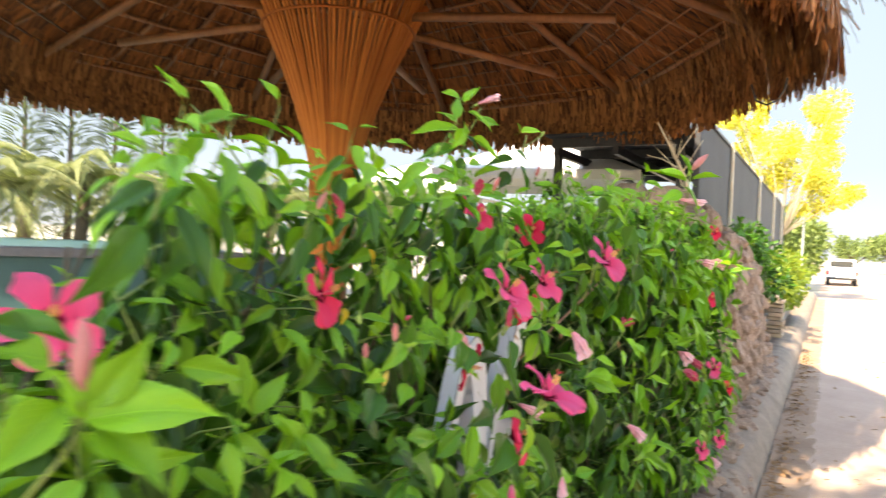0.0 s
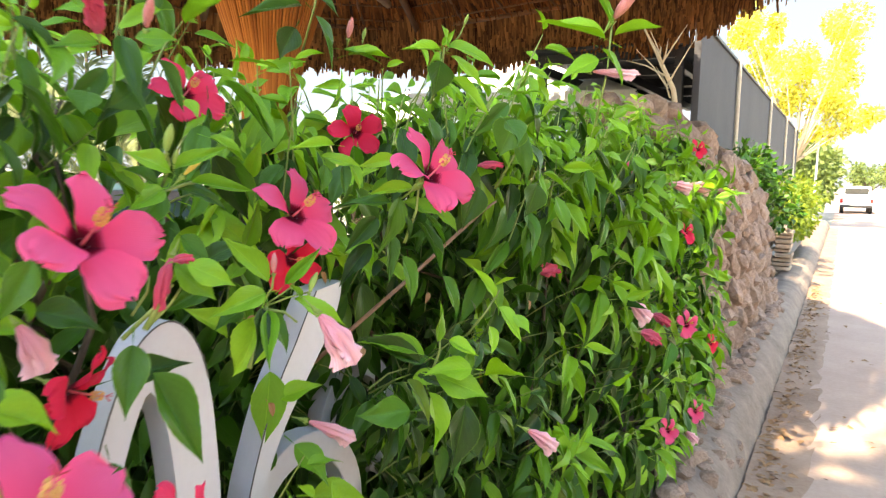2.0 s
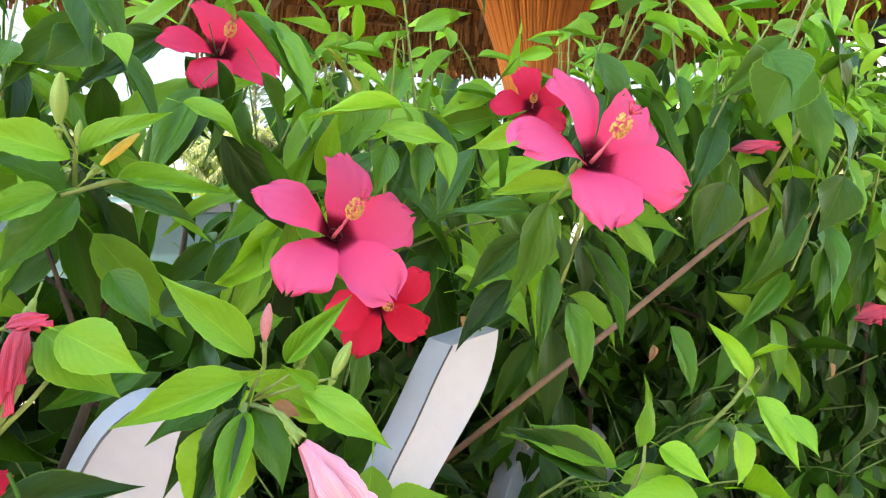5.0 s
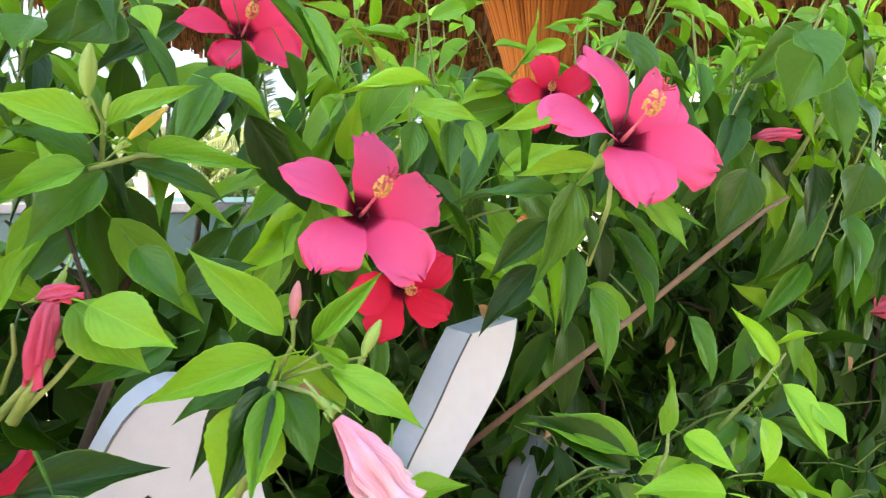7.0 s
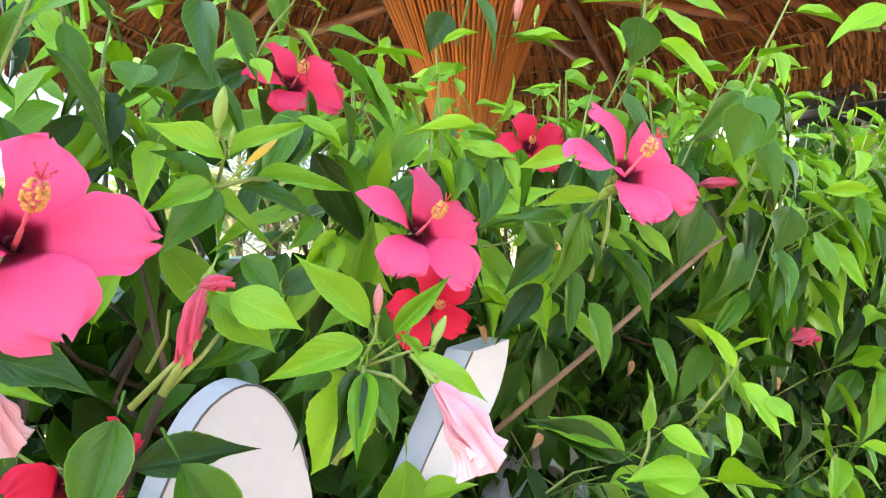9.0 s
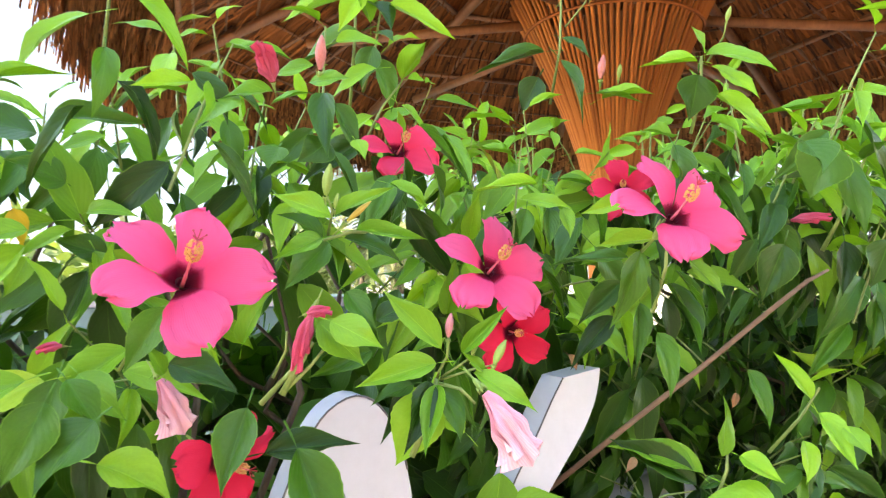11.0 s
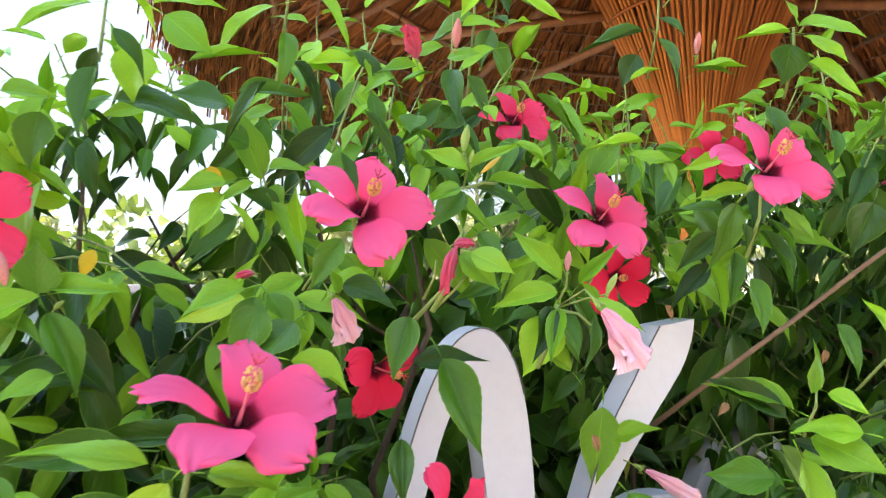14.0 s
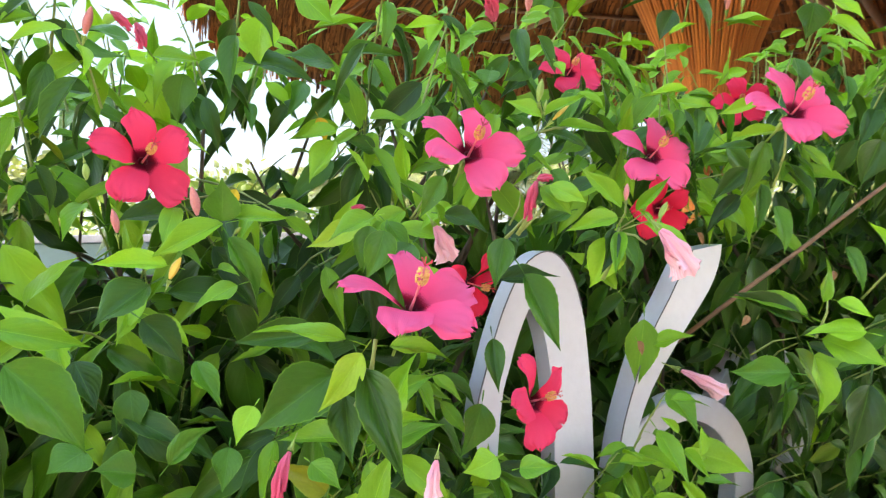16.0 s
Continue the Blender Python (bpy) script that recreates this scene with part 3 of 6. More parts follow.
                bm.faces.new((apex, ring[i], ring[j]) if prev is None else (prev[i], ring[i], ring[j], prev[j]))
            prev = ring
        (ringo if off else ringi).extend(prev)
    for i in range(seg):
        j = (i + 1) % seg
        bm.faces.new((ringi[i], ringo[i], ringo[j], ringi[j]))
    bmesh.ops.recalc_face_normals(bm, faces=bm.faces)
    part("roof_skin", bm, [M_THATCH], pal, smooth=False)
    # courses of palm fronds under the skin, and the hanging rim
    shapes = [strand(1, 0.16, 0.10), strand(1, 0.12, 0.22), strand(1, 0.2, 0.05), strand(1, 0.09, 0.32)]
    P, K = [], []
    nr = np.random.default_rng(3)
    for course in range(16):
        r = 0.35 + course * 0.2
        m = int(40 + r * 150)
        for i in range(m):
            a = 2 * math.pi * (i + nr.uniform(-0.6, 0.6)) / m
            q = oct_r(a, r)
            out = Vector((math.cos(a + nr.normal(0, 0.04)), math.sin(a + nr.normal(0, 0.04)), -0.50 + nr.normal(0, 0.04)))
            R = frame_of(out, (0, 0, 1)).to_4x4() @ Matrix.Diagonal((0.22, nr.uniform(0.19, 0.26), 0.3, 1))
            P.append(Matrix.Translation((q * math.cos(a), q * math.sin(a), roof_z(r) - 0.015 - nr.uniform(0, 0.025))) @ R)
            K.append(nr.integers(0, 4))
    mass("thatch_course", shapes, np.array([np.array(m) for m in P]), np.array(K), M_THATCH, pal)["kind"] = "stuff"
    P, K = [], []
    rim = [strand(1, 0.11, 0.08), strand(1, 0.07, 0.16), strand(1, 0.14, 0.05), strand(1, 0.06, 0.25)]
    for i in range(17000):
        a = nr.uniform(0, 2 * math.pi)
        base = oct_r(a, EAVE) * 0.5 + EAVE * 0.5
        layer = nr.random()
        r = base - 0.22 + 0.76 * layer
        steep = 1.5 + 3.0 * layer + nr.normal(0, 0.12)
        sway = 0.06 * math.sin(a * 9) + nr.normal(0, 0.08)
        out = Vector((math.cos(a + sway), math.sin(a + sway), -steep))
        R = frame_of(out, (0, 0, 1)).to_4x4() @ Matrix.Diagonal((0.46, nr.uniform(0.33, 0.41), 0.4, 1))
        P.append(Matrix.Translation((r * math.cos(a), r * math.sin(a), roof_z(r) - 0.02 + nr.uniform(-0.01, 0.10) + 0.03 * layer)) @ R)
        K.append(nr.integers(0, 4))
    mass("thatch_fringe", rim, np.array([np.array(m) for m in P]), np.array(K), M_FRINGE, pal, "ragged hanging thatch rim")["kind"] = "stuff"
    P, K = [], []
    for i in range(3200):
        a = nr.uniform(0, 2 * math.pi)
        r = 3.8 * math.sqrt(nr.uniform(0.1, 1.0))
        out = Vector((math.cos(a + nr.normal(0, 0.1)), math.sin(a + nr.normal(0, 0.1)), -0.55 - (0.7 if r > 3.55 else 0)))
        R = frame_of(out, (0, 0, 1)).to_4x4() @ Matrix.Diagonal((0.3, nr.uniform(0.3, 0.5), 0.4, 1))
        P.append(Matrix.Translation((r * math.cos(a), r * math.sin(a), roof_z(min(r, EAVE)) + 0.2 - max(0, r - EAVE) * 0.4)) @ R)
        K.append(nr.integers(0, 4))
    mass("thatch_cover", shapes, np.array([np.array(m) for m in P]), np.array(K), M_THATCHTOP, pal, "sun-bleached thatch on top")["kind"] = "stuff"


build_palapa()


# ---------------------------------------------------------------- hibiscus flowers
PETAL_U = (0.0, 0.10, 0.20, 0.32, 0.45, 0.58, 0.70, 0.80, 0.88, 0.94, 0.98, 1.0)
PETAL_W = (0.065, 0.100, 0.150, 0.220, 0.285, 0.330, 0.350, 0.345, 0.312, 0.25, 0.17, 0.08)


def petal_shape(seed, nu=20, nv=7):
    """One obovate petal with a ruffled margin, length 1 along +Y, rising from the throat and bending back."""
    rng = random.Random(seed)
    p1, p2 = rng.uniform(0, 6), rng.uniform(0, 6)
    turn, back, wide, lean = rng.uniform(-0.18, 0.18), rng.uniform(0.36, 0.48), rng.uniform(0.97, 1.10), rng.uniform(-0.05, 0.12)
    V, UV = [], []
    for i in range(nu + 1):
        u = i / nu
        half = float(np.interp(u, PETAL_U, PETAL_W)) * wide * (1 + 0.05 * math.sin(9 * u + p2) + 0.03 * math.sin(23 * u + p1))
        for j in range(-nv, nv + 1):
            s = j / nv
            edge = abs(s) ** 2
            ruff = (0.040 * math.sin(8 * u + p1 + 3 * s) + 0.034 * math.sin(13 * s + p2 + 5 * u)) * (edge * u * u + max(0, u - 0.6) * 1.3)
            lift = 0.52 * u - back * u ** 2.6 + turn * s * half * u + 0.06 * edge * u + 0.012 * math.cos(s * 16) * u * (1 - u) - 0.10 * edge * max(0, u - 0.55)
            notch = 0.045 * math.sin(9 * s + p2) * u ** 4 + 0.025 * math.sin(21 * s + p1) * u ** 6
            V.append((half * s + lean * u * math.sin(2.5 * u), u * (1 - 0.05 * edge) + notch, lift + ruff))
            UV.append((u, 0.5 + 0.5 * s))
    m = 2 * nv + 1
    F = [(i * m + j, i * m + j + 1, (i + 1) * m + j + 1, (i + 1) * m + j) for i in range(nu) for j in range(m - 1)]
    return np.array(V, np.float32), np.array(F, np.int32), np.array(UV, np.float32)


PETALS = {}
for mname, mm in (("pink", M_PETAL), ("rose", M_ROSE), ("red", M_RED)):
    for s in range(5):
        me = data_mesh("petal", *petal_shape(s))
        me.materials.append(mm)
        PETALS[mname, s] = me


def pistil_mesh():
    bm = bmesh.new()
    pts = [(0.0, 0.02 * i * i / 16, 0.10 * i) for i in range(8)]
    tube(bm, [(x, y, z) for x, y, z in pts], [0.026, 0.024, 0.022, 0.02, 0.018, 0.017, 0.016, 0.012], 7)
    tube(bm, [(0, 0, -0.06), (0, 0, 0.02), (0, 0, 0.06)], [0.045, 0.075, 0.095], 12, False)
    nf = len(bm.faces)
    rng = random.Random(2)
    for i in range(70):
        a, z = rng.uniform(0, 6.28), rng.uniform(0.44, 0.66)
        q = 0.085 * math.sin(math.pi * (z - 0.40) / 0.31) ** 0.5
        c = Vector((math.cos(a) * q, math.sin(a) * q + 0.02 * (z * 10) ** 2 / 16, z))
        r = bmesh.ops.create_icosphere(bm, subdivisions=1, radius=0.022)
        bmesh.ops.translate(bm, verts=r["verts"], vec=c)
    nf2 = len(bm.faces)
    for i in range(5):
        a = 6.28 * i / 5
        b0 = Vector((0, 0.066, 0.70))
        tip = b0 + Vector((math.cos(a) * 0.08, math.sin(a) * 0.08, 0.10))
        tube(bm, [b0, tip], 0.008, 4)
        r = bmesh.ops.create_icosphere(bm, subdivisions=1, radius=0.015)
        bmesh.ops.translate(bm, verts=r["verts"], vec=tip)
    bm.faces.ensure_lookup_table()
    for i, f in enumerate(bm.faces):
        f.material_index = (0 if i < nf - 24 else 3) if i < nf else (1 if i < nf2 else 2)
        f.smooth = True
    me = bpy.data.meshes.new("pistil")
    bm.to_mesh(me)
    bm.free()
    for m in (M_COLUMN, M_POLLEN, M_STIGMA, M_THROAT):
        me.materials.append(m)
    return me


PISTIL = pistil_mesh()


def calyx_mesh():
    bm = bmesh.new()
    tube(bm, [(0, 0, -0.75), (0, 0, -0.42), (0, 0, -0.36), (0, 0, -0.16), (0, 0, -0.07)], [0.022, 0.026, 0.06, 0.085, 0.05], 8)
    for k in range(5):
        a = 6.28 * k / 5
        c, s = math.cos(a), math.sin(a)
        tube(bm, [(0.07 * c, 0.07 * s, -0.2), (0.10 * c, 0.10 * s, -0.1), (0.13 * c, 0.13 * s, -0.03)], [0.04, 0.03, 0.004], 5)
    me = bpy.data.meshes.new("flower")
    for f in bm.faces:
        f.smooth = True
    bm.to_mesh(me)
    bm.free()
    me.materials.append(M_CALYX)
    return me


CALYX = calyx_mesh()
FLOWERS = []


def flower(shrub, place, face, size=0.14, roll=0.0, tint="pink", flare=0.0):
    """An open flower: five petals, stamen column and green calyx. size: across; face: the way it looks; roll: turns the petals."""
    p, d = Vector(place), Vector(face).normalized()
    z = d
    x = Vector((0, 0, 1)).cross(z).normalized()
    y = z.cross(x)
    R = Matrix((x, y, z)).transposed().to_4x4()
    s = size / 1.98
    fl = new("flower", CALYX)
    fl.parent = shrub
    fl["label"] = {"pink": "open bright pink", "rose": "open rose-red", "red": "open deep red"}[tint] + " hibiscus flower with dark throat"
    fl.matrix_basis = Matrix.Translation(p - shrub.location) @ R @ Matrix.Scale(s, 4)
    rng = random.Random(hash((round(p.x * 1000), round(p.z * 1000))))
    for k in range(5):
        ob = new("petal", PETALS[tint, (k + int(p.x * -50)) % 5])
        ob.parent = fl
        ob.matrix_basis = pose(0, 0, 0.012 * (k % 2), 0, 0, roll + 72 * k + rng.uniform(-7, 7)) @ pose(0, 0.02, 0, 8 - flare + rng.uniform(-8, 8), 14, 0)
    ob = new("pistil", PISTIL)
    ob.parent = fl
    ob.matrix_basis = pose(0, 0, 0.02, -6, 6, rng.uniform(-25, 25)) @ Matrix.Scale(0.96, 4)
    FLOWERS.append((p, d, size))
    return fl


def rolled(nu, shape, ribs, amp, twist, seed, ragged=0.0):
    """A furled flower or bud along +Y: shape gives the radius, ribs the folded petals."""
    V, UV = [], []
    nv = 40
    for i in range(nu + 1):
        u = i / nu
        r = shape(u)
        for j in range(nv + 1):
            a = 2 * math.pi * j / nv
            fold = abs(math.sin(0.5 * ribs * a + twist * u + seed)) - 0.5
            q = r * (1 + amp * (0.35 + u) * fold)
            V.append((q * math.cos(a), u, q * math.sin(a) - 0.10 * u * u))
            UV.append((0.3 + 0.7 * u, 0.7 * j / nv))
    m = nv + 1
    F = [(i * m + j, i * m + j + 1, (i + 1) * m + j + 1, (i + 1) * m + j) for i in range(nu) for j in range(nv)]
    return np.array(V, np.float32), np.array(F, np.int32), np.array(UV, np.float32)


def crumpled(seed, spread):
    """A wilted flower along +Y: five limp petals folded and twisted round one another, each ending at its own ragged tip."""
    rng = random.Random(seed)
    V, UV, F = [], [], []
    nu, nv = 16, 10
    for k in range(5):
        a0, length = 2 * math.pi * k / 5 + rng.uniform(-0.3, 0.3), rng.uniform(0.72, 1.05)
        flare, tw, p = rng.uniform(-0.2, spread), rng.uniform(0.4, 1.6), rng.uniform(0, 6)
        base = len(V)
        for i in range(nu + 1):
            u = i / nu
            for j in range(nv + 1):
                s = 2 * j / nv - 1
                r = 0.04 + 0.085 * math.sin(min(1.0, 1.25 * u) * 2.4) + flare * 0.11 * u ** 3
                r *= 1 + 0.42 * math.sin(5.5 * s + p + 3 * u) * (0.4 + u) + 0.14 * math.sin(13 * u + p)
                a = a0 + (0.75 + 0.25 * u) * s + tw * u
                y = u * length * (1 - 0.10 * s * s) + 0.045 * math.sin(6 * s + p) * u ** 3
                V.append((r * math.cos(a) + 0.05 * math.sin(2.5 * u + seed) * u, y, r * math.sin(a) - 0.13 * u * u))
                UV.append((0.3 + 0.7 * u, 0.5 + 0.35 * s + 0.1 * k))
        F += [(base + i * (nv + 1) + j, base + i * (nv + 1) + j + 1, base + (i + 1) * (nv + 1) + j + 1, base + (i + 1) * (nv + 1) + j) for i in range(nu) for j in range(nv)]
    return np.array(V, np.float32), np.array(F, np.int32), np.array(UV, np.float32)


def _pod(u):
    return 0.02 + 0.14 * math.sin(math.pi * min(1, u * 0.93 + 0.06)) ** 0.9


WILT = data_mesh("petal", *crumpled(1, 0.9))
WILT.materials.append(M_PINK)
WILT_RED = data_mesh("petal", *crumpled(2, 0.5))
WILT_RED.materials.append(M_CRIMSON)
BUD = data_mesh("petal", *rolled(10, _pod, 5, 0.10, 3.0, 3))
BUD.materials.append(M_BUD)
BUDG = data_mesh("sepal", *rolled(10, _pod, 5, 0.16, 0.5, 4))
BUDG.materials.append(M_CALYX)
BUDY = data_mesh("petal", *rolled(10, _pod, 5, 0.22, 1.5, 5))
BUDY.materials.append(M_GOLD)


def furled(shrub, base, tip, kind="wilt", fat=1.0):
    """A closed flower from its stalk's end to its tip: 'wilt' pale pink, 'red' crimson, 'bud' pink in a green calyx, 'green' a green bud."""
    b, t = Vector(base), Vector(tip)
    ln = (t - b).length
    R = frame_of(t - b, (0, 0, 1)).to_4x4()
    fl = new({"wilt": "wilted_flower", "red": "wilted_flower"}.get(kind, "flower_bud"), CALYX)
    fl.parent = shrub
    fl["label"] = {"wilt": "wilted pale pink hibiscus flower, rolled up", "red": "wilted crimson hibiscus flower", "bud": "closed pink hibiscus bud", "green": "small green hibiscus bud", "gold": "faded golden yellow hibiscus bud"}[kind]
    s = ln * {"wilt": 0.55, "red": 0.55, "bud": 0.9, "green": 0.8, "gold": 0.9}[kind]
    fl.matrix_basis = Matrix.Translation(b - shrub.location) @ R @ pose(0, 0, 0, -90, 0, 0) @ Matrix.Scale(s, 4)
    ob = new("petal" if kind != "green" else "sepal", {"wilt": WILT, "red": WILT_RED, "bud": BUD, "green": BUDG, "gold": BUDY}[kind])
    ob.parent = fl
    ob.matrix_basis = pose(0, 0, 0, 90, 0, 0) @ Matrix.Diagonal((ln / s * fat, ln / s, ln / s * fat, 1))
    return fl


# ---------------------------------------------------------------- hibiscus hedge
def shrub_at(y, label):
    return thing("hibiscus_shrub", (-0.95, y, 0.25), label, "shrub", "hibiscus hedge")


SHRUBS = [shrub_at(y, l) for y, l in (
    (0.1, "leafy green hibiscus shrub with pink flowers in the hedge"),
    (1.2, "green hibiscus shrub full of large pink flowers"),
    (2.1, "green hibiscus shrub growing round white cut-out shapes"),
    (3.2, "dense green hibiscus shrub with small pink flowers"),
    (4.4, "green hibiscus shrub at the end of the hedge"))]
EDGES = [-9, 0.65, 1.65, 2.65, 3.8, 99]


def shrub_of(y):
    return SHRUBS[max(i for i in range(5) if y >= EDGES[i])]


def front(y, z):
    """The hedge's face towards the road."""
    x = -0.66 + 0.08 * noise.noise((y * 2.1, z * 2.3, 0.0)) + 0.05 * noise.noise((y * 5.0, z * 5.0, 3.0))
    if y > 2.3:
        x += min(0.07, (y - 2.3) * 0.07)
    if z < 1.2:
        x += 0.03
    if z < 0.6:
        x -= (0.6 - z) * 0.25
    if 2.0 < y < 3.0 and 0.95 < z < 1.5:
        x -= 0.08
    if z > 1.5:
        x -= (z - 1.5) * 0.5
    return x


def crest(y, x=-0.75):
    return 1.80 + 0.08 * min(1.0, max(0.0, (y - 2.5) / 0.4)) + 0.07 * noise.noise((y * 1.7, 0.0, 7.0)) - 0.03 * max(0, y - 3.2) - (0.38 - 0.39 * min(1.0, max(0.0, (y - 0.47 + 0.55 * (x + 0.75)) / 0.14)) if y < 1.0 else 0.0)


HEROES = []


def hero(base, tip, width, young):
    """One leaf from its base to its tip."""
    b, t = Vector(base), Vector(tip)
    n = len(HEROES)
    k = (n * 7 + n // 3) % 6
    ln = (t - b).length
    hint = Vector((0.75, -0.12, 0.62)) + Vector((0.12 * math.sin(n * 1.7), 0.15 * math.sin(n * 2.9), 0.1 * math.cos(n * 2.3)))
    w = 0.86 * width / (ln * 0.44)
    m = Matrix.Translation(b) @ frame_of(t - b, hint).to_4x4() @ Matrix.Diagonal((ln * w, ln * 1.06, ln, 1))
    leaf_part(shrub_of(b.y), m, k, bool(young))
    HEROES.append((b, t))


def stalk(base, tip, r):
    b, t = Vector(base), Vector(tip)
    sh = shrub_of(b.y)
    bm = bmesh.new()
    mid = (b + t) / 2 + Vector((0.006, 0.004, 0.004))
    tube(bm, [b - sh.location, mid - sh.location, t - sh.location], [r * 0.85, r * 0.7, r * 0.55], 6)
    part("stalk", bm, M_STEM, sh, "", True)


OLD_MESH = {}


def old_leaf(place, length, turn_, mat, label):
    """A withered leaf caught among the green ones."""
    if mat.name not in OLD_MESH:
        me = data_mesh("withered_leaf", *FINE[3 if mat == M_DEAD else 1])
        me.materials.append(mat)
        OLD_MESH[mat.name] = me
    p = Vector(place)
    sh = shrub_of(p.y)
    ob = new("withered_leaf", OLD_MESH[mat.name])
    ob.parent = sh
    ob["label"] = label
    ob.matrix_basis = Matrix.Translation(p - sh.location) @ frame_of((0.3, math.sin(turn_), -math.cos(turn_)), (0.8, -0.2, 0.5)).to_4x4() @ Matrix.Scale(length, 4)

# open flowers
flower(SHRUBS[1], (-0.600, 1.324, 1.490), (0.78, 0.02, 0.60), 0.142, 51)
flower(SHRUBS[1], (-0.648, 1.653, 1.502), (0.80, -0.02, 0.48), 0.134, -8)
flower(SHRUBS[2], (-0.535, 1.818, 1.558), (0.78, -0.08, 0.52), 0.148, 21)
flower(SHRUBS[1], (-0.842, 1.633, 1.668), (0.80, -0.10, 0.50), 0.118, 22, "rose")
flower(SHRUBS[1], (-0.790, 0.938, 1.492), (0.85, 0.25, 0.22), 0.135, 13, "rose")
flower(SHRUBS[1], (-0.442, 1.185, 1.316), (0.50, 0.15, 0.82), 0.146, 62)
flower(SHRUBS[1], (-0.610, 1.418, 1.162), (0.78, 0.38, 0.14), 0.130, 17, "rose")
flower(SHRUBS[1], (-0.720, 1.375, 1.320), (0.72, 0.45, -0.35), 0.120, 10, "red")
flower(SHRUBS[2], (-0.740, 1.745, 1.430), (0.75, -0.2, -0.15), 0.110, 20, "red")
flower(SHRUBS[2], (-0.851, 2.054, 1.644), (0.60, -0.70, 0.2), 0.110, 15, "red")
flower(SHRUBS[0], (-0.783, 0.459, 1.484), (0.72, -0.35, 0.30), 0.125, 30)
flower(SHRUBS[3], (-0.665, 3.42, 1.615), (0.75, -0.45, 0.2), 0.105, 10)
flower(SHRUBS[4], (-0.56, 3.90, 1.35), (0.8, -0.3, 0.4), 0.11, 25, "red")
flower(SHRUBS[3], (-0.485, 3.627, 1.022), (0.8, -0.45, 0.2), 0.115, 5)
flower(SHRUBS[4], (-0.50, 4.35, 0.80), (0.85, -0.3, 0.2), 0.10, 40, "red")
flower(SHRUBS[4], (-0.47, 3.85, 0.62), (0.8, -0.3, 0.1), 0.105, 15)
flower(SHRUBS[3], (-0.505, 3.50, 0.64), (0.8, -0.4, 0.3), 0.10, 30)
flower(SHRUBS[4], (-0.62, 4.40, 1.72), (0.7, -0.5, 0.3), 0.10, 30, "red")
furled(SHRUBS[3], (-0.72, 2.72, 1.30), (-0.685, 2.755, 1.33), "red", 2.2)
furled(SHRUBS[3], (-0.56, 3.10, 1.18), (-0.51, 3.16, 1.13), "wilt", 1.3)
furled(SHRUBS[3], (-0.55, 3.22, 1.06), (-0.50, 3.30, 1.04), "red", 1.3)
furled(SHRUBS[3], (-0.57, 3.45, 1.08), (-0.51, 3.50, 1.06), "red", 1.3)
furled(SHRUBS[3], (-0.60, 3.75, 1.555), (-0.53, 3.82, 1.55), "wilt", 1.0)
furled(SHRUBS[4], (-0.60, 4.15, 1.55), (-0.53, 4.25, 1.55), "wilt", 1.0)
furled(SHRUBS[4], (-0.60, 4.95, 1.52), (-0.53, 5.08, 1.51), "wilt", 1.0)
furled(SHRUBS[2], (-0.57, 2.33, 1.0), (-0.53, 2.40, 0.955), "wilt", 0.9)
furled(SHRUBS[4], (-0.52, 4.00, 0.47), (-0.48, 4.05, 0.43), "wilt", 1.2)

# leaves, buds and stalks that stand out at the hedge's face
hero((-0.612, 1.568, 1.412), (-0.611, 1.486, 1.4), 0.033, 1)
hero((-0.613, 1.574, 1.426), (-0.62, 1.521, 1.487), 0.028, 1)
hero((-0.604, 1.594, 1.421), (-0.573, 1.626, 1.467), 0.022, 1)
hero((-0.595, 1.601, 1.402), (-0.54, 1.638, 1.376), 0.027, 1)
hero((-0.591, 1.61, 1.404), (-0.585, 1.586, 1.423), 0.016, 1)
hero((-0.61, 1.561, 1.394), (-0.579, 1.521, 1.339), 0.037, 0)
hero((-0.607, 1.567, 1.391), (-0.573, 1.534, 1.336), 0.028, 1)
hero((-0.623, 1.577, 1.386), (-0.58, 1.588, 1.347), 0.033, 0)
hero((-0.643, 1.557, 1.388), (-0.632, 1.508, 1.379), 0.025, 0)
hero((-0.653, 1.55, 1.379), (-0.626, 1.517, 1.339), 0.021, 0)
stalk((-0.627, 1.573, 1.391), (-0.613, 1.583, 1.438), 0.0022)
stalk((-0.627, 1.573, 1.391), (-0.598, 1.605, 1.42), 0.0018)
stalk((-0.627, 1.573, 1.391), (-0.586, 1.624, 1.41), 0.0018)
stalk((-0.627, 1.573, 1.391), (-0.587, 1.598, 1.373), 0.0025)
stalk((-0.612, 1.54, 1.323), (-0.609, 1.566, 1.397), 0.004)
furled(SHRUBS[1], (-0.612, 1.582, 1.437), (-0.615, 1.586, 1.462), "bud", 1)
furled(SHRUBS[1], (-0.599, 1.602, 1.419), (-0.6, 1.609, 1.437), "green", 1)
furled(SHRUBS[1], (-0.587, 1.621, 1.41), (-0.587, 1.633, 1.435), "green", 1)
hero((-0.672, 1.478, 1.561), (-0.655, 1.422, 1.584), 0.029, 1)
hero((-0.671, 1.483, 1.563), (-0.637, 1.529, 1.591), 0.025, 1)
hero((-0.693, 1.477, 1.543), (-0.676, 1.431, 1.567), 0.034, 0)
hero((-0.674, 1.469, 1.539), (-0.659, 1.419, 1.52), 0.029, 1)
hero((-0.692, 1.483, 1.536), (-0.677, 1.433, 1.492), 0.041, 0)
hero((-0.668, 1.504, 1.548), (-0.63, 1.564, 1.54), 0.023, 1)
hero((-0.689, 1.499, 1.541), (-0.655, 1.554, 1.529), 0.027, 0)
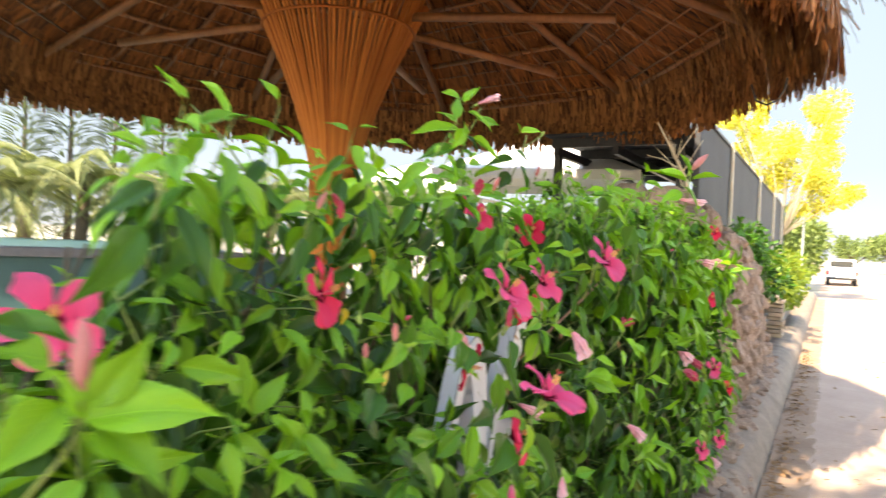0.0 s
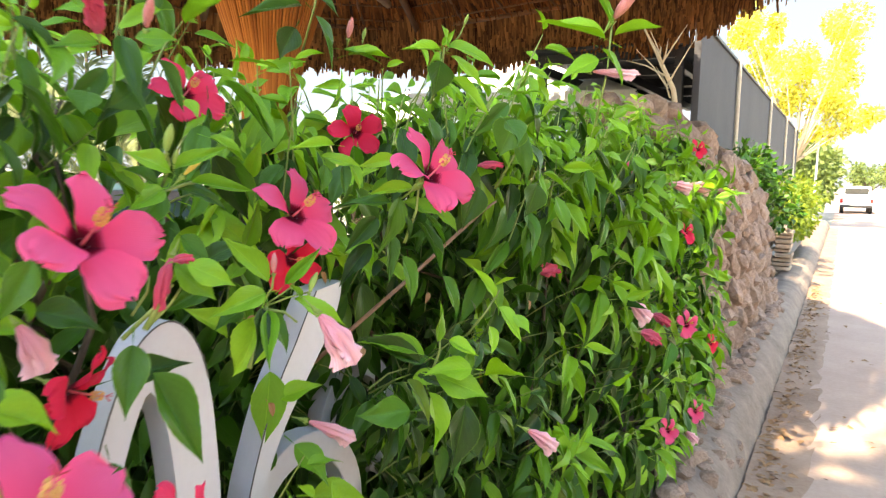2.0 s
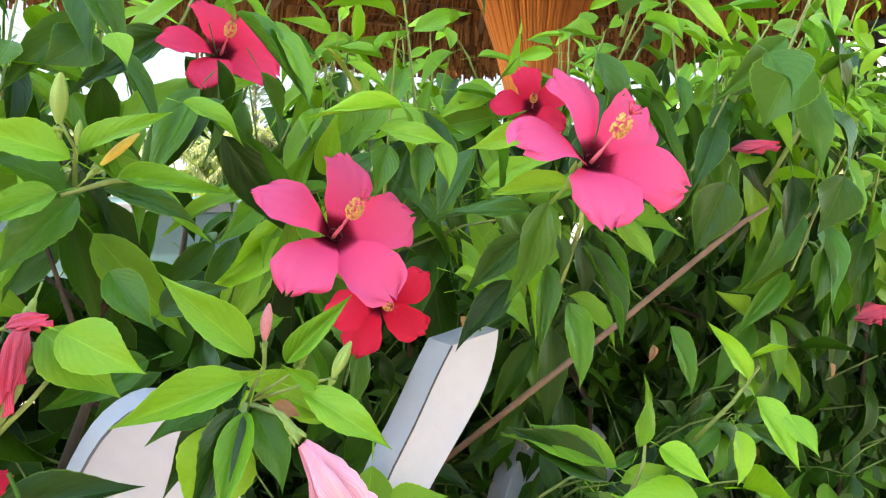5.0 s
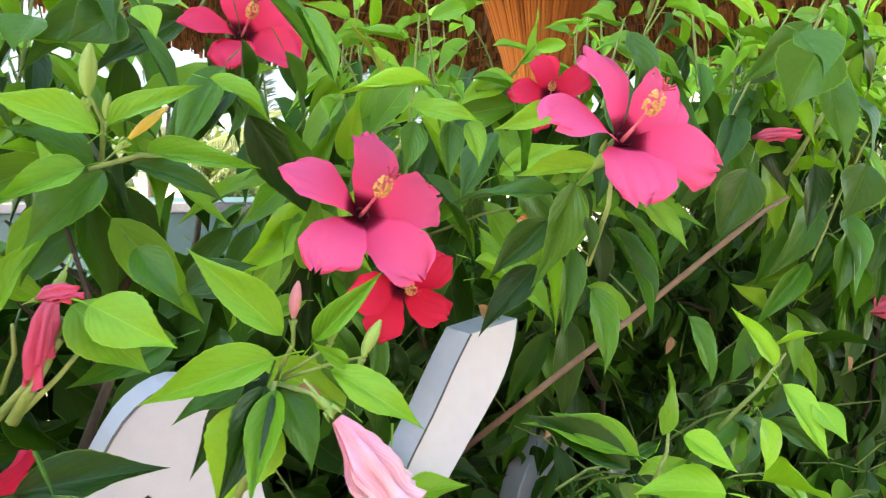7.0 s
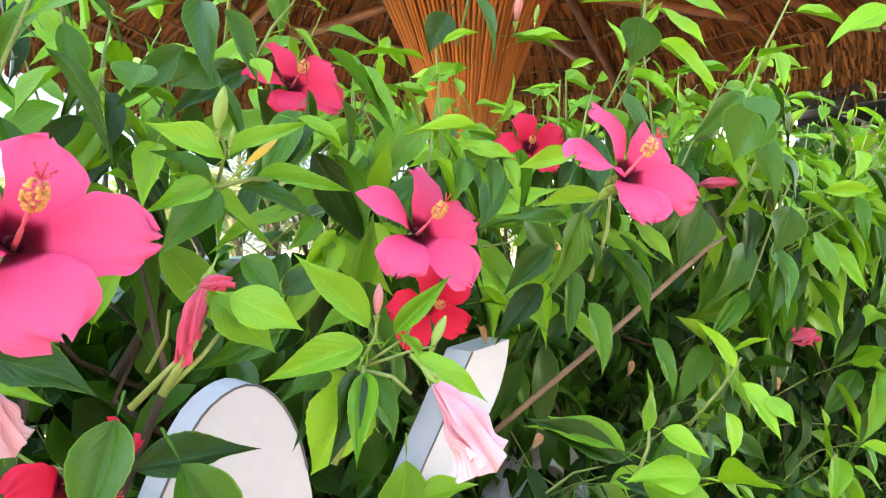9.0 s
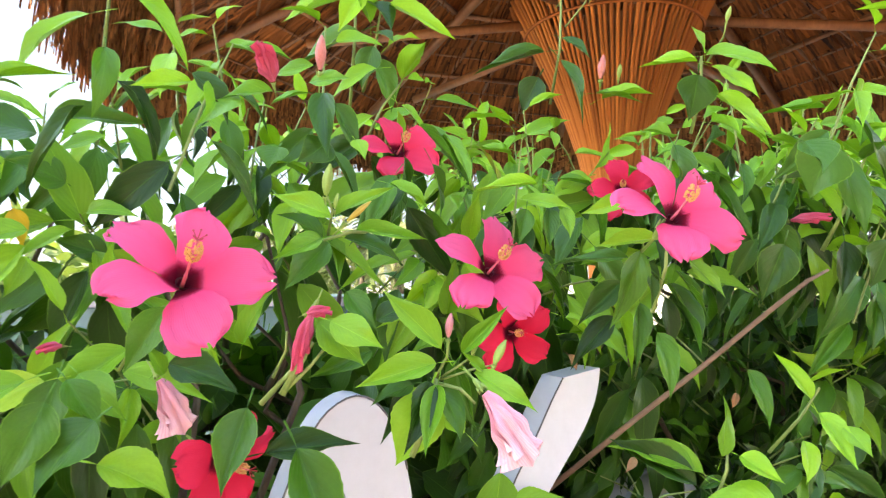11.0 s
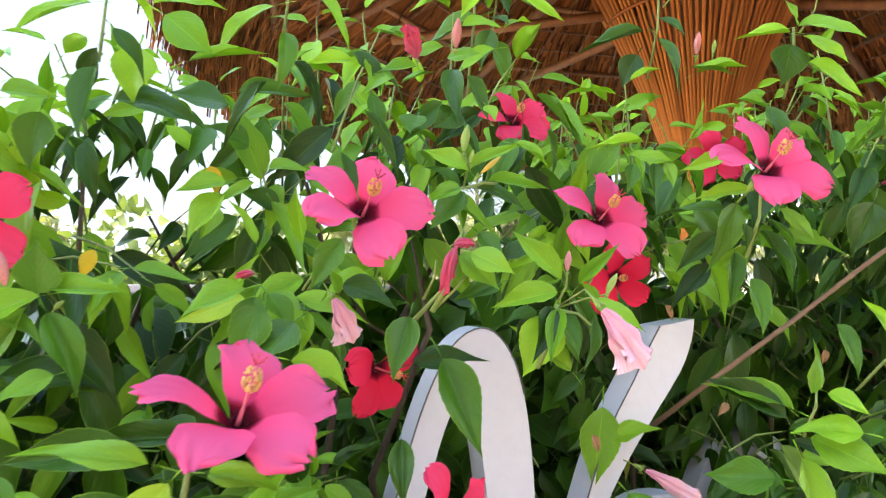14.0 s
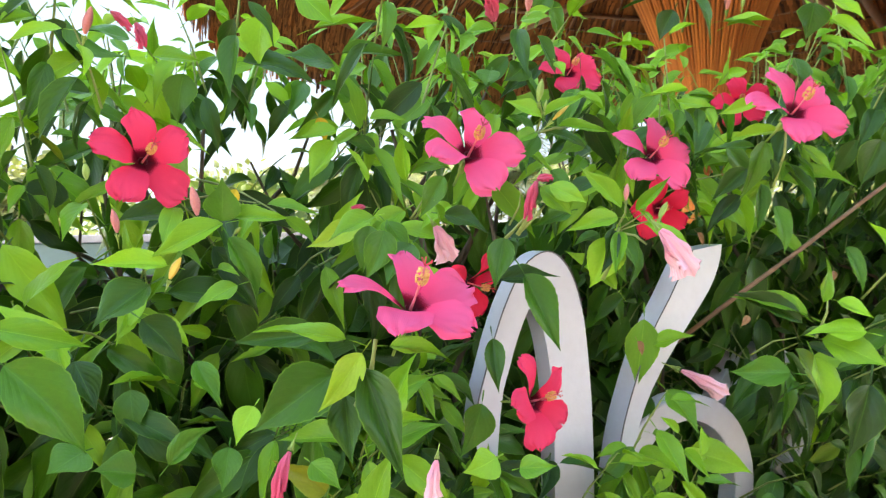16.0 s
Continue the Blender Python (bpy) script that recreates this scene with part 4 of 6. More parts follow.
furled(SHRUBS[1], (-0.669, 1.495, 1.557), (-0.662, 1.517, 1.58), "gold", 0.6)
furled(SHRUBS[1], (-0.67, 1.472, 1.583), (-0.665, 1.473, 1.615), "green", 1)
furled(SHRUBS[1], (-0.67, 1.482, 1.569), (-0.668, 1.483, 1.586), "green", 1)
stalk((-0.684, 1.524, 1.548), (-0.674, 1.471, 1.537), 0.003)
stalk((-0.692, 1.482, 1.543), (-0.67, 1.472, 1.585), 0.002)
hero((-0.6, 1.82, 1.521), (-0.644, 1.738, 1.522), 0.030, 0)
hero((-0.575, 1.843, 1.543), (-0.608, 1.782, 1.539), 0.024, 1)
hero((-0.59, 1.83, 1.529), (-0.589, 1.793, 1.44), 0.039, 0)
hero((-0.658, 1.864, 1.493), (-0.676, 1.807, 1.442), 0.040, 0)
hero((-0.663, 1.854, 1.449), (-0.677, 1.793, 1.392), 0.036, 0)
hero((-0.569, 1.847, 1.49), (-0.513, 1.855, 1.423), 0.035, 0)
hero((-0.582, 1.836, 1.501), (-0.564, 1.822, 1.466), 0.019, 0)
hero((-0.641, 1.878, 1.466), (-0.622, 1.853, 1.392), 0.031, 0)
hero((-0.623, 1.889, 1.429), (-0.579, 1.882, 1.362), 0.036, 0)
hero((-0.551, 1.863, 1.518), (-0.505, 1.87, 1.482), 0.021, 1)
hero((-0.561, 1.855, 1.505), (-0.516, 1.86, 1.457), 0.021, 0)
hero((-0.592, 1.824, 1.587), (-0.619, 1.767, 1.579), 0.022, 1)
stalk((-0.593, 1.849, 1.456), (-0.567, 1.849, 1.554), 0.003)
hero((-0.606, 2.121, 1.544), (-0.618, 2.088, 1.469), 0.073, 0)
hero((-0.527, 2.114, 1.671), (-0.549, 2.091, 1.605), 0.077, 0)
hero((-0.552, 1.846, 1.649), (-0.532, 1.847, 1.6), 0.052, 0)
hero((-0.551, 2.282, 1.551), (-0.559, 2.256, 1.485), 0.068, 0)
hero((-0.602, 2.259, 1.552), (-0.594, 2.239, 1.475), 0.057, 0)
hero((-0.713, 2.177, 1.354), (-0.654, 2.172, 1.284), 0.037, 0)
hero((-0.566, 2.274, 1.477), (-0.554, 2.249, 1.395), 0.037, 0)
stalk((-0.639, 2.263, 1.539), (-0.565, 2.262, 1.682), 0.004)
hero((-0.571, 2.262, 1.67), (-0.532, 2.252, 1.694), 0.048, 0)
hero((-0.566, 2.27, 1.631), (-0.524, 2.271, 1.569), 0.064, 0)
hero((-0.608, 1.694, 1.601), (-0.627, 1.626, 1.595), 0.023, 1)
hero((-0.621, 1.68, 1.585), (-0.574, 1.712, 1.578), 0.018, 1)
hero((-0.697, 1.556, 1.604), (-0.666, 1.593, 1.581), 0.025, 1)
hero((-0.618, 1.686, 1.574), (-0.607, 1.67, 1.537), 0.025, 0)
hero((-0.604, 1.707, 1.574), (-0.589, 1.696, 1.533), 0.025, 0)
hero((-0.595, 1.718, 1.574), (-0.573, 1.717, 1.546), 0.020, 1)
hero((-0.713, 1.715, 1.615), (-0.697, 1.684, 1.662), 0.031, 0)
hero((-0.68, 1.508, 1.646), (-0.663, 1.513, 1.625), 0.022, 1)
hero((-0.78, 1.513, 1.663), (-0.77, 1.479, 1.636), 0.047, 0)
hero((-0.79, 1.456, 1.653), (-0.776, 1.439, 1.626), 0.047, 0)
hero((-0.636, 1.453, 1.456), (-0.603, 1.485, 1.42), 0.040, 1)
hero((-0.659, 1.517, 1.423), (-0.646, 1.453, 1.405), 0.035, 0)
hero((-0.705, 1.421, 1.322), (-0.677, 1.508, 1.332), 0.044, 0)
hero((-0.683, 1.499, 1.484), (-0.653, 1.519, 1.447), 0.034, 0)
hero((-0.672, 1.529, 1.453), (-0.645, 1.561, 1.479), 0.031, 0)
stalk((-0.643, 1.42, 1.389), (-0.635, 1.448, 1.45), 0.0045)
stalk((-0.643, 1.42, 1.389), (-0.631, 1.46, 1.434), 0.0025)
hero((-0.609, 1.984, 1.267), (-0.599, 1.993, 1.34), 0.035, 1)
hero((-0.625, 1.954, 1.232), (-0.698, 1.886, 1.287), 0.045, 0)
hero((-0.631, 1.958, 1.248), (-0.683, 1.905, 1.293), 0.035, 1)
hero((-0.592, 1.997, 1.27), (-0.536, 1.999, 1.252), 0.040, 1)
hero((-0.547, 2.004, 1.223), (-0.604, 1.942, 1.229), 0.061, 1)
hero((-0.534, 2.058, 1.344), (-0.559, 2.034, 1.402), 0.031, 1)
hero((-0.536, 2.063, 1.365), (-0.495, 2.066, 1.39), 0.027, 1)
hero((-0.525, 2.059, 1.329), (-0.472, 2.044, 1.279), 0.040, 1)
hero((-0.534, 2.042, 1.295), (-0.503, 2.02, 1.258), 0.034, 1)
hero((-0.498, 2.068, 1.316), (-0.46, 2.055, 1.295), 0.031, 1)
stalk((-0.616, 1.975, 1.206), (-0.607, 1.993, 1.285), 0.003)
stalk((-0.577, 2.033, 1.273), (-0.527, 2.066, 1.359), 0.003)
hero((-0.489, 1.12, 1.253), (-0.473, 1.038, 1.211), 0.069, 0)
hero((-0.457, 1.14, 1.277), (-0.436, 1.096, 1.23), 0.032, 1)
hero((-0.454, 1.141, 1.261), (-0.399, 1.16, 1.17), 0.052, 0)
hero((-0.464, 1.126, 1.291), (-0.463, 1.042, 1.314), 0.031, 1)
hero((-0.45, 1.167, 1.283), (-0.411, 1.213, 1.28), 0.024, 1)
hero((-0.519, 1.111, 1.289), (-0.512, 1.027, 1.292), 0.038, 0)
hero((-0.501, 1.133, 1.226), (-0.463, 1.128, 1.167), 0.043, 0)
stalk((-0.467, 1.136, 1.222), (-0.456, 1.154, 1.29), 0.004)
hero((-0.507, 0.827, 1.284), (-0.481, 0.901, 1.215), 0.063, 0)
hero((-0.51, 0.816, 1.317), (-0.498, 0.894, 1.3), 0.029, 1)
hero((-0.564, 0.876, 1.273), (-0.537, 0.897, 1.232), 0.039, 0)
hero((-0.656, 1.028, 1.409), (-0.638, 0.945, 1.381), 0.031, 1)
hero((-0.655, 1.034, 1.416), (-0.627, 1.098, 1.416), 0.031, 1)
hero((-0.656, 1.026, 1.412), (-0.634, 1.027, 1.457), 0.047, 0)
hero((-0.655, 1.034, 1.393), (-0.627, 1.069, 1.321), 0.040, 0)
hero((-0.658, 0.965, 1.361), (-0.636, 0.892, 1.371), 0.031, 1)
hero((-0.657, 0.945, 1.339), (-0.63, 0.887, 1.301), 0.060, 0)
hero((-0.683, 0.935, 1.297), (-0.656, 0.986, 1.253), 0.049, 0)
hero((-0.652, 1.042, 1.335), (-0.634, 0.99, 1.316), 0.035, 1)
hero((-0.645, 0.992, 1.249), (-0.613, 1.017, 1.204), 0.033, 0)
hero((-0.749, 1.225, 1.403), (-0.747, 1.148, 1.382), 0.039, 1)
hero((-0.745, 1.236, 1.405), (-0.728, 1.218, 1.34), 0.047, 0)
hero((-0.74, 1.253, 1.409), (-0.707, 1.287, 1.37), 0.039, 1)
hero((-0.751, 1.165, 1.246), (-0.75, 1.058, 1.255), 0.041, 0)
hero((-0.674, 1.322, 1.472), (-0.67, 1.286, 1.418), 0.036, 0)
hero((-0.66, 1.44, 1.333), (-0.608, 1.465, 1.235), 0.064, 0)
hero((-0.614, 1.56, 1.384), (-0.61, 1.525, 1.314), 0.060, 1)
hero((-0.816, 1.78, 1.227), (-0.791, 1.746, 1.113), 0.068, 1)
hero((-0.801, 1.787, 1.182), (-0.745, 1.827, 1.208), 0.044, 1)
hero((-0.637, 1.943, 1.146), (-0.69, 1.868, 1.147), 0.059, 0)
hero((-0.627, 1.971, 1.242), (-0.702, 1.883, 1.279), 0.055, 1)
hero((-0.608, 1.98, 1.206), (-0.519, 2.015, 1.18), 0.068, 1)
hero((-0.615, 1.969, 1.177), (-0.571, 1.953, 1.089), 0.070, 1)
hero((-0.774, 1.795, 1.103), (-0.71, 1.813, 1.046), 0.061, 1)
hero((-0.881, 1.846, 1.064), (-0.885, 1.781, 1.003), 0.072, 0)
hero((-0.812, 1.883, 0.966), (-0.721, 1.944, 0.964), 0.072, 1)
hero((-0.889, 1.797, 0.977), (-0.838, 1.796, 0.916), 0.072, 0)
hero((-0.614, 2.108, 1.115), (-0.604, 2.053, 0.995), 0.084, 0)
hero((-0.663, 1.371, 1.152), (-0.634, 1.339, 1.089), 0.054, 0)
hero((-0.673, 1.394, 1.241), (-0.639, 1.385, 1.175), 0.036, 0)
hero((-0.708, 0.92, 1.209), (-0.675, 0.923, 1.161), 0.043, 0)
hero((-0.637, 0.961, 1.134), (-0.628, 1.006, 1.18), 0.036, 0)
hero((-0.637, 1.027, 1.145), (-0.605, 1.017, 1.109), 0.039, 0)
hero((-0.587, 0.928, 1.145), (-0.569, 0.892, 1.162), 0.048, 0)
hero((-0.593, 0.88, 1.174), (-0.567, 0.853, 1.168), 0.055, 0)
hero((-0.598, 1.052, 1.2), (-0.572, 1.027, 1.172), 0.034, 1)
hero((-0.491, 1.094, 1.163), (-0.459, 1.115, 1.147), 0.031, 1)
hero((-0.428, 1.274, 1.162), (-0.418, 1.238, 1.153), 0.037, 1)
hero((-0.414, 1.293, 1.152), (-0.381, 1.313, 1.162), 0.031, 1)
hero((-0.854, 0.995, 1.627), (-0.846, 0.98, 1.559), 0.052, 0)
hero((-0.919, 0.879, 1.526), (-0.893, 0.796, 1.491), 0.051, 0)
hero((-0.918, 0.823, 1.476), (-0.897, 0.797, 1.425), 0.065, 0)
hero((-0.85, 0.954, 1.647), (-0.829, 1.013, 1.643), 0.039, 1)
hero((-0.843, 1.076, 1.648), (-0.806, 1.177, 1.643), 0.054, 0)
hero((-0.822, 1.103, 1.71), (-0.821, 1.09, 1.644), 0.063, 1)
hero((-0.831, 0.814, 1.682), (-0.808, 0.774, 1.667), 0.032, 1)
hero((-0.848, 0.87, 1.639), (-0.828, 0.812, 1.604), 0.039, 1)
hero((-0.858, 0.874, 1.592), (-0.832, 0.824, 1.595), 0.041, 0)
hero((-0.844, 0.926, 1.667), (-0.818, 0.867, 1.676), 0.050, 0)
hero((-0.894, 1.203, 1.525), (-0.882, 1.184, 1.483), 0.043, 1)
hero((-0.883, 1.228, 1.565), (-0.881, 1.151, 1.548), 0.037, 1)
furled(SHRUBS[1], (-0.657, 0.967, 1.345), (-0.658, 0.977, 1.371), "gold", 1.0)
furled(SHRUBS[1], (-0.658, 0.999, 1.419), (-0.656, 0.996, 1.453), "bud", 1)
furled(SHRUBS[1], (-0.658, 0.913, 1.4), (-0.657, 0.911, 1.427), "bud", 1)
furled(SHRUBS[1], (-0.652, 0.883, 1.477), (-0.654, 0.886, 1.459), "green", 1.3)
furled(SHRUBS[1], (-0.655, 1.04, 1.396), (-0.654, 1.047, 1.406), "green", 1.3)
furled(SHRUBS[2], (-0.763, 1.819, 1.138), (-0.702, 1.873, 1.109), "wilt", 0.7)
furled(SHRUBS[1], (-0.452, 1.066, 1.19), (-0.441, 1.045, 1.151), "red", 0.9)
furled(SHRUBS[1], (-0.409, 1.199, 1.176), (-0.399, 1.187, 1.14), "wilt", 0.9)
furled(SHRUBS[1], (-0.739, 0.908, 1.672), (-0.743, 0.933, 1.659), "red", 1.1)
furled(SHRUBS[1], (-0.742, 0.936, 1.662), (-0.749, 0.95, 1.637), "red", 1.4)
furled(SHRUBS[1], (-0.745, 0.879, 1.643), (-0.736, 0.886, 1.675), "bud", 1)
hero((-0.654, 1.214, 1.416), (-0.63, 1.15, 1.391), 0.041, 1)
hero((-0.652, 1.228, 1.398), (-0.625, 1.202, 1.341), 0.047, 0)
hero((-0.648, 1.264, 1.38), (-0.624, 1.217, 1.34), 0.055, 0)
hero((-0.692, 1.243, 1.41), (-0.666, 1.27, 1.369), 0.036, 0)
hero((-0.683, 1.325, 1.42), (-0.649, 1.381, 1.405), 0.042, 0)
hero((-0.606, 1.379, 1.386), (-0.582, 1.352, 1.325), 0.043, 0)
hero((-0.624, 1.461, 1.457), (-0.586, 1.495, 1.437), 0.038, 1)
hero((-0.86, 1.281, 1.526), (-0.841, 1.23, 1.543), 0.045, 0)
hero((-0.811, 1.206, 1.549), (-0.791, 1.153, 1.539), 0.032, 1)
hero((-0.813, 1.204, 1.533), (-0.795, 1.159, 1.474), 0.049, 1)
hero((-0.619, 1.12, 1.69), (-0.597, 1.181, 1.705), 0.024, 1)
hero((-0.718, 1.131, 1.717), (-0.712, 1.181, 1.68), 0.055, 1)
hero((-0.734, 1.158, 1.674), (-0.707, 1.239, 1.693), 0.028, 1)
hero((-0.843, 1.211, 1.655), (-0.818, 1.145, 1.666), 0.063, 0)
hero((-0.839, 1.223, 1.672), (-0.811, 1.314, 1.673), 0.038, 0)
hero((-0.853, 1.239, 1.605), (-0.829, 1.19, 1.629), 0.051, 0)
hero((-0.681, 1.268, 1.336), (-0.648, 1.329, 1.314), 0.053, 1)
hero((-0.858, 1.595, 1.899), (-0.875, 1.56, 1.844), 0.042, 1)
hero((-0.853, 1.625, 1.88), (-0.806, 1.702, 1.836), 0.042, 1)
hero((-0.885, 1.622, 1.812), (-0.87, 1.654, 1.744), 0.042, 0)
hero((-0.833, 1.616, 1.927), (-0.786, 1.66, 1.923), 0.035, 1)
hero((-0.873, 1.616, 1.847), (-0.847, 1.632, 1.832), 0.037, 0)
hero((-0.872, 1.607, 1.858), (-0.835, 1.576, 1.911), 0.035, 1)
stalk((-0.924, 1.617, 1.774), (-0.865, 1.617, 1.862), 0.003)
stalk((-0.882, 1.625, 1.87), (-0.817, 1.608, 1.961), 0.002)
furled(SHRUBS[1], (-0.731, 1.433, 1.712), (-0.72, 1.42, 1.75), "red", 1.6)
furled(SHRUBS[1], (-0.71, 1.479, 1.726), (-0.697, 1.476, 1.76), "bud", 1.0)
hero((-0.734, 1.434, 1.702), (-0.731, 1.38, 1.69), 0.030, 1)
hero((-0.718, 1.47, 1.713), (-0.683, 1.498, 1.717), 0.031, 1)
hero((-0.751, 1.352, 1.715), (-0.734, 1.394, 1.67), 0.041, 0)
hero((-0.753, 1.353, 1.706), (-0.744, 1.296, 1.697), 0.024, 1)
hero((-0.714, 1.497, 1.692), (-0.698, 1.52, 1.636), 0.034, 0)
hero((-0.842, 1.927, 1.943), (-0.783, 1.946, 1.961), 0.037, 1)
hero((-0.843, 1.919, 1.952), (-0.833, 1.883, 1.97), 0.026, 1)
hero((-0.86, 1.938, 1.89), (-0.822, 1.968, 1.856), 0.041, 0)
hero((-0.834, 1.914, 1.842), (-0.804, 1.957, 1.754), 0.055, 0)
hero((-0.846, 1.892, 1.855), (-0.899, 1.799, 1.829), 0.041, 0)
hero((-0.862, 1.892, 1.819), (-0.876, 1.866, 1.766), 0.049, 0)
stalk((-0.876, 1.925, 1.783), (-0.806, 1.894, 1.929), 0.003)
stalk((-0.83, 1.921, 1.895), (-0.774, 1.927, 1.932), 0.0018)
furled(SHRUBS[2], (-0.777, 1.928, 1.926), (-0.766, 1.927, 1.946), "green", 1)
furled(SHRUBS[2], (-0.801, 1.966, 1.811), (-0.79, 1.961, 1.845), "bud", 1)
furled(SHRUBS[2], (-0.783, 1.986, 1.809), (-0.776, 1.983, 1.83), "green", 1)
hero((-0.807, 1.973, 1.781), (-0.738, 2.008, 1.79), 0.035, 1)
hero((-0.811, 1.965, 1.79), (-0.751, 2.002, 1.774), 0.039, 1)
hero((-0.569, 1.91, 1.761), (-0.604, 1.852, 1.76), 0.031, 1)
hero((-0.561, 1.915, 1.767), (-0.485, 1.948, 1.755), 0.034, 1)
hero((-0.559, 1.922, 1.754), (-0.509, 1.947, 1.716), 0.039, 1)
hero((-0.572, 1.914, 1.746), (-0.575, 1.905, 1.692), 0.059, 0)
hero((-0.561, 1.913, 1.769), (-0.546, 1.887, 1.794), 0.026, 1)
stalk((-0.605, 1.937, 1.682), (-0.565, 1.912, 1.766), 0.003)
stalk((-0.573, 1.933, 1.765), (-0.533, 1.92, 1.802), 0.0018)
furled(SHRUBS[2], (-0.534, 1.92, 1.8), (-0.527, 1.918, 1.816), "green", 1)
hero((-0.563, 1.932, 1.72), (-0.508, 1.963, 1.668), 0.039, 1)
hero((-0.479, 1.997, 1.698), (-0.434, 1.996, 1.708), 0.037, 1)
hero((-0.494, 1.999, 1.657), (-0.462, 2.003, 1.623), 0.080, 0)
furled(SHRUBS[2], (-0.661, 2.22, 1.586), (-0.617, 2.247, 1.597), "red", 0.9)
furled(SHRUBS[1], (-0.63, 1.445, 1.466), (-0.637, 1.424, 1.415), "red", 0.8)
furled(SHRUBS[1], (-0.613, 1.434, 1.465), (-0.606, 1.452, 1.473), "red", 1.6)
stalk((-0.661, 1.405, 1.379), (-0.63, 1.446, 1.437), 0.0035)
stalk((-0.66, 1.416, 1.403), (-0.638, 1.423, 1.448), 0.002)
furled(SHRUBS[1], (-0.526, 1.571, 1.394), (-0.494, 1.606, 1.340), "wilt", 1.15)
furled(SHRUBS[1], (-0.703, 1.32, 1.403), (-0.693, 1.348, 1.357), "wilt", 1.3)
furled(SHRUBS[1], (-0.777, 1.239, 1.433), (-0.778, 1.218, 1.435), "red", 1.4)
stalk((-0.709, 1.285, 1.413), (-0.687, 1.309, 1.468), 0.002)
stalk((-0.708, 1.29, 1.413), (-0.684, 1.321, 1.473), 0.002)
hero((-0.683, 1.321, 1.41), (-0.666, 1.307, 1.438), 0.018, 1)
hero((-0.49, 0.299, 1.466), (-0.484, 0.244, 1.426), 0.047, 1)
hero((-0.479, 0.31, 1.453), (-0.409, 0.376, 1.476), 0.054, 1)
hero((-0.479, 0.315, 1.463), (-0.447, 0.342, 1.515), 0.034, 1)
hero((-0.474, 0.316, 1.45), (-0.416, 0.338, 1.41), 0.044, 1)
hero((-0.508, 0.287, 1.518), (-0.507, 0.251, 1.533), 0.025, 0)
hero((-0.499, 0.295, 1.497), (-0.499, 0.259, 1.51), 0.039, 1)
hero((-0.479, 0.311, 1.455), (-0.482, 0.285, 1.5), 0.029, 1)
hero((-0.69, 0.35, 1.502), (-0.619, 0.392, 1.495), 0.036, 0)
furled(SHRUBS[0], (-0.485, 0.309, 1.471), (-0.493, 0.315, 1.53), "bud", 0.8)
stalk((-0.502, 0.276, 1.393), (-0.479, 0.31, 1.453), 0.0022)
stalk((-0.495, 0.321, 1.448), (-0.485, 0.309, 1.471), 0.003)
hero((-0.869, 1.578, 1.979), (-0.896, 1.533, 1.991), 0.035, 1)
hero((-0.861, 1.586, 1.968), (-0.813, 1.581, 2.006), 0.035, 1)
hero((-0.853, 1.597, 1.945), (-0.781, 1.623, 1.915), 0.035, 1)
hero((-0.88, 1.587, 1.919), (-0.91, 1.536, 1.944), 0.035, 1)
hero((-0.875, 1.595, 1.897), (-0.968, 1.508, 1.89), 0.041, 1)
hero((-0.862, 1.606, 1.884), (-0.812, 1.62, 1.844), 0.043, 0)
hero((-0.888, 1.597, 1.849), (-0.963, 1.527, 1.814), 0.049, 0)
hero((-0.871, 1.612, 1.825), (-0.878, 1.592, 1.769), 0.041, 0)
furled(SHRUBS[1], (-0.827, 1.607, 1.967), (-0.776, 1.629, 1.994), "wilt", 0.6)
stalk((-0.943, 1.602, 1.722), (-0.865, 1.58, 1.982), 0.003)
furled(SHRUBS[2], (-0.381, 2.203, 1.854), (-0.343, 2.203, 1.905), "bud", 1)
furled(SHRUBS[2], (-0.417, 2.206, 1.762), (-0.337, 2.228, 1.759), "wilt", 0.5)
hero((-0.386, 2.203, 1.842), (-0.402, 2.166, 1.901), 0.038, 1)
hero((-0.38, 2.208, 1.825), (-0.298, 2.205, 1.84), 0.043, 1)
hero((-0.396, 2.204, 1.819), (-0.498, 2.143, 1.854), 0.051, 1)
hero((-0.402, 2.205, 1.801), (-0.343, 2.207, 1.747), 0.051, 1)
hero((-0.407, 2.206, 1.783), (-0.468, 2.169, 1.755), 0.056, 1)
stalk((-0.419, 2.235, 1.663), (-0.384, 2.202, 1.854), 0.003)


# ---------------------------------------------------------------- white cut-out shapes standing in the hedge
def cutout(name, outline, thick, parent, hole=None):
    """A board of that outline (y, z), with rounded front edges; bands are (left, right) pairs."""
    bm = bmesh.new()
    front_, back = [], []
    for (ya, za), (yb, zb) in outline:
        front_.append((bm.verts.new((0, ya, za)), bm.verts.new((0, yb, zb))))
        back.append((bm.verts.new((-thick, ya, za)), bm.verts.new((-thick, yb, zb))))
    for (a, b), (c, d), (e, f), (g, h) in zip(front_, front_[1:], back, back[1:]):
        bm.faces.new((a, b, d, c))
        bm.faces.new((e, g, h, f))
        bm.faces.new((a, c, g, e))
        bm.faces.new((b, f, h, d))
    for p, q in ((front_[0], back[0]), (front_[-1], back[-1])):
        bm.faces.new((p[0], q[0], q[1], p[1]))
    bmesh.ops.recalc_face_normals(bm, faces=bm.faces)
    ed = [e for e in bm.edges if e.calc_face_angle(0) > 1.0]
    bmesh.ops.bevel(bm, geom=ed, offset=0.0015, segments=2, affect="EDGES")
    return part(name, bm, M_WHITE, parent)


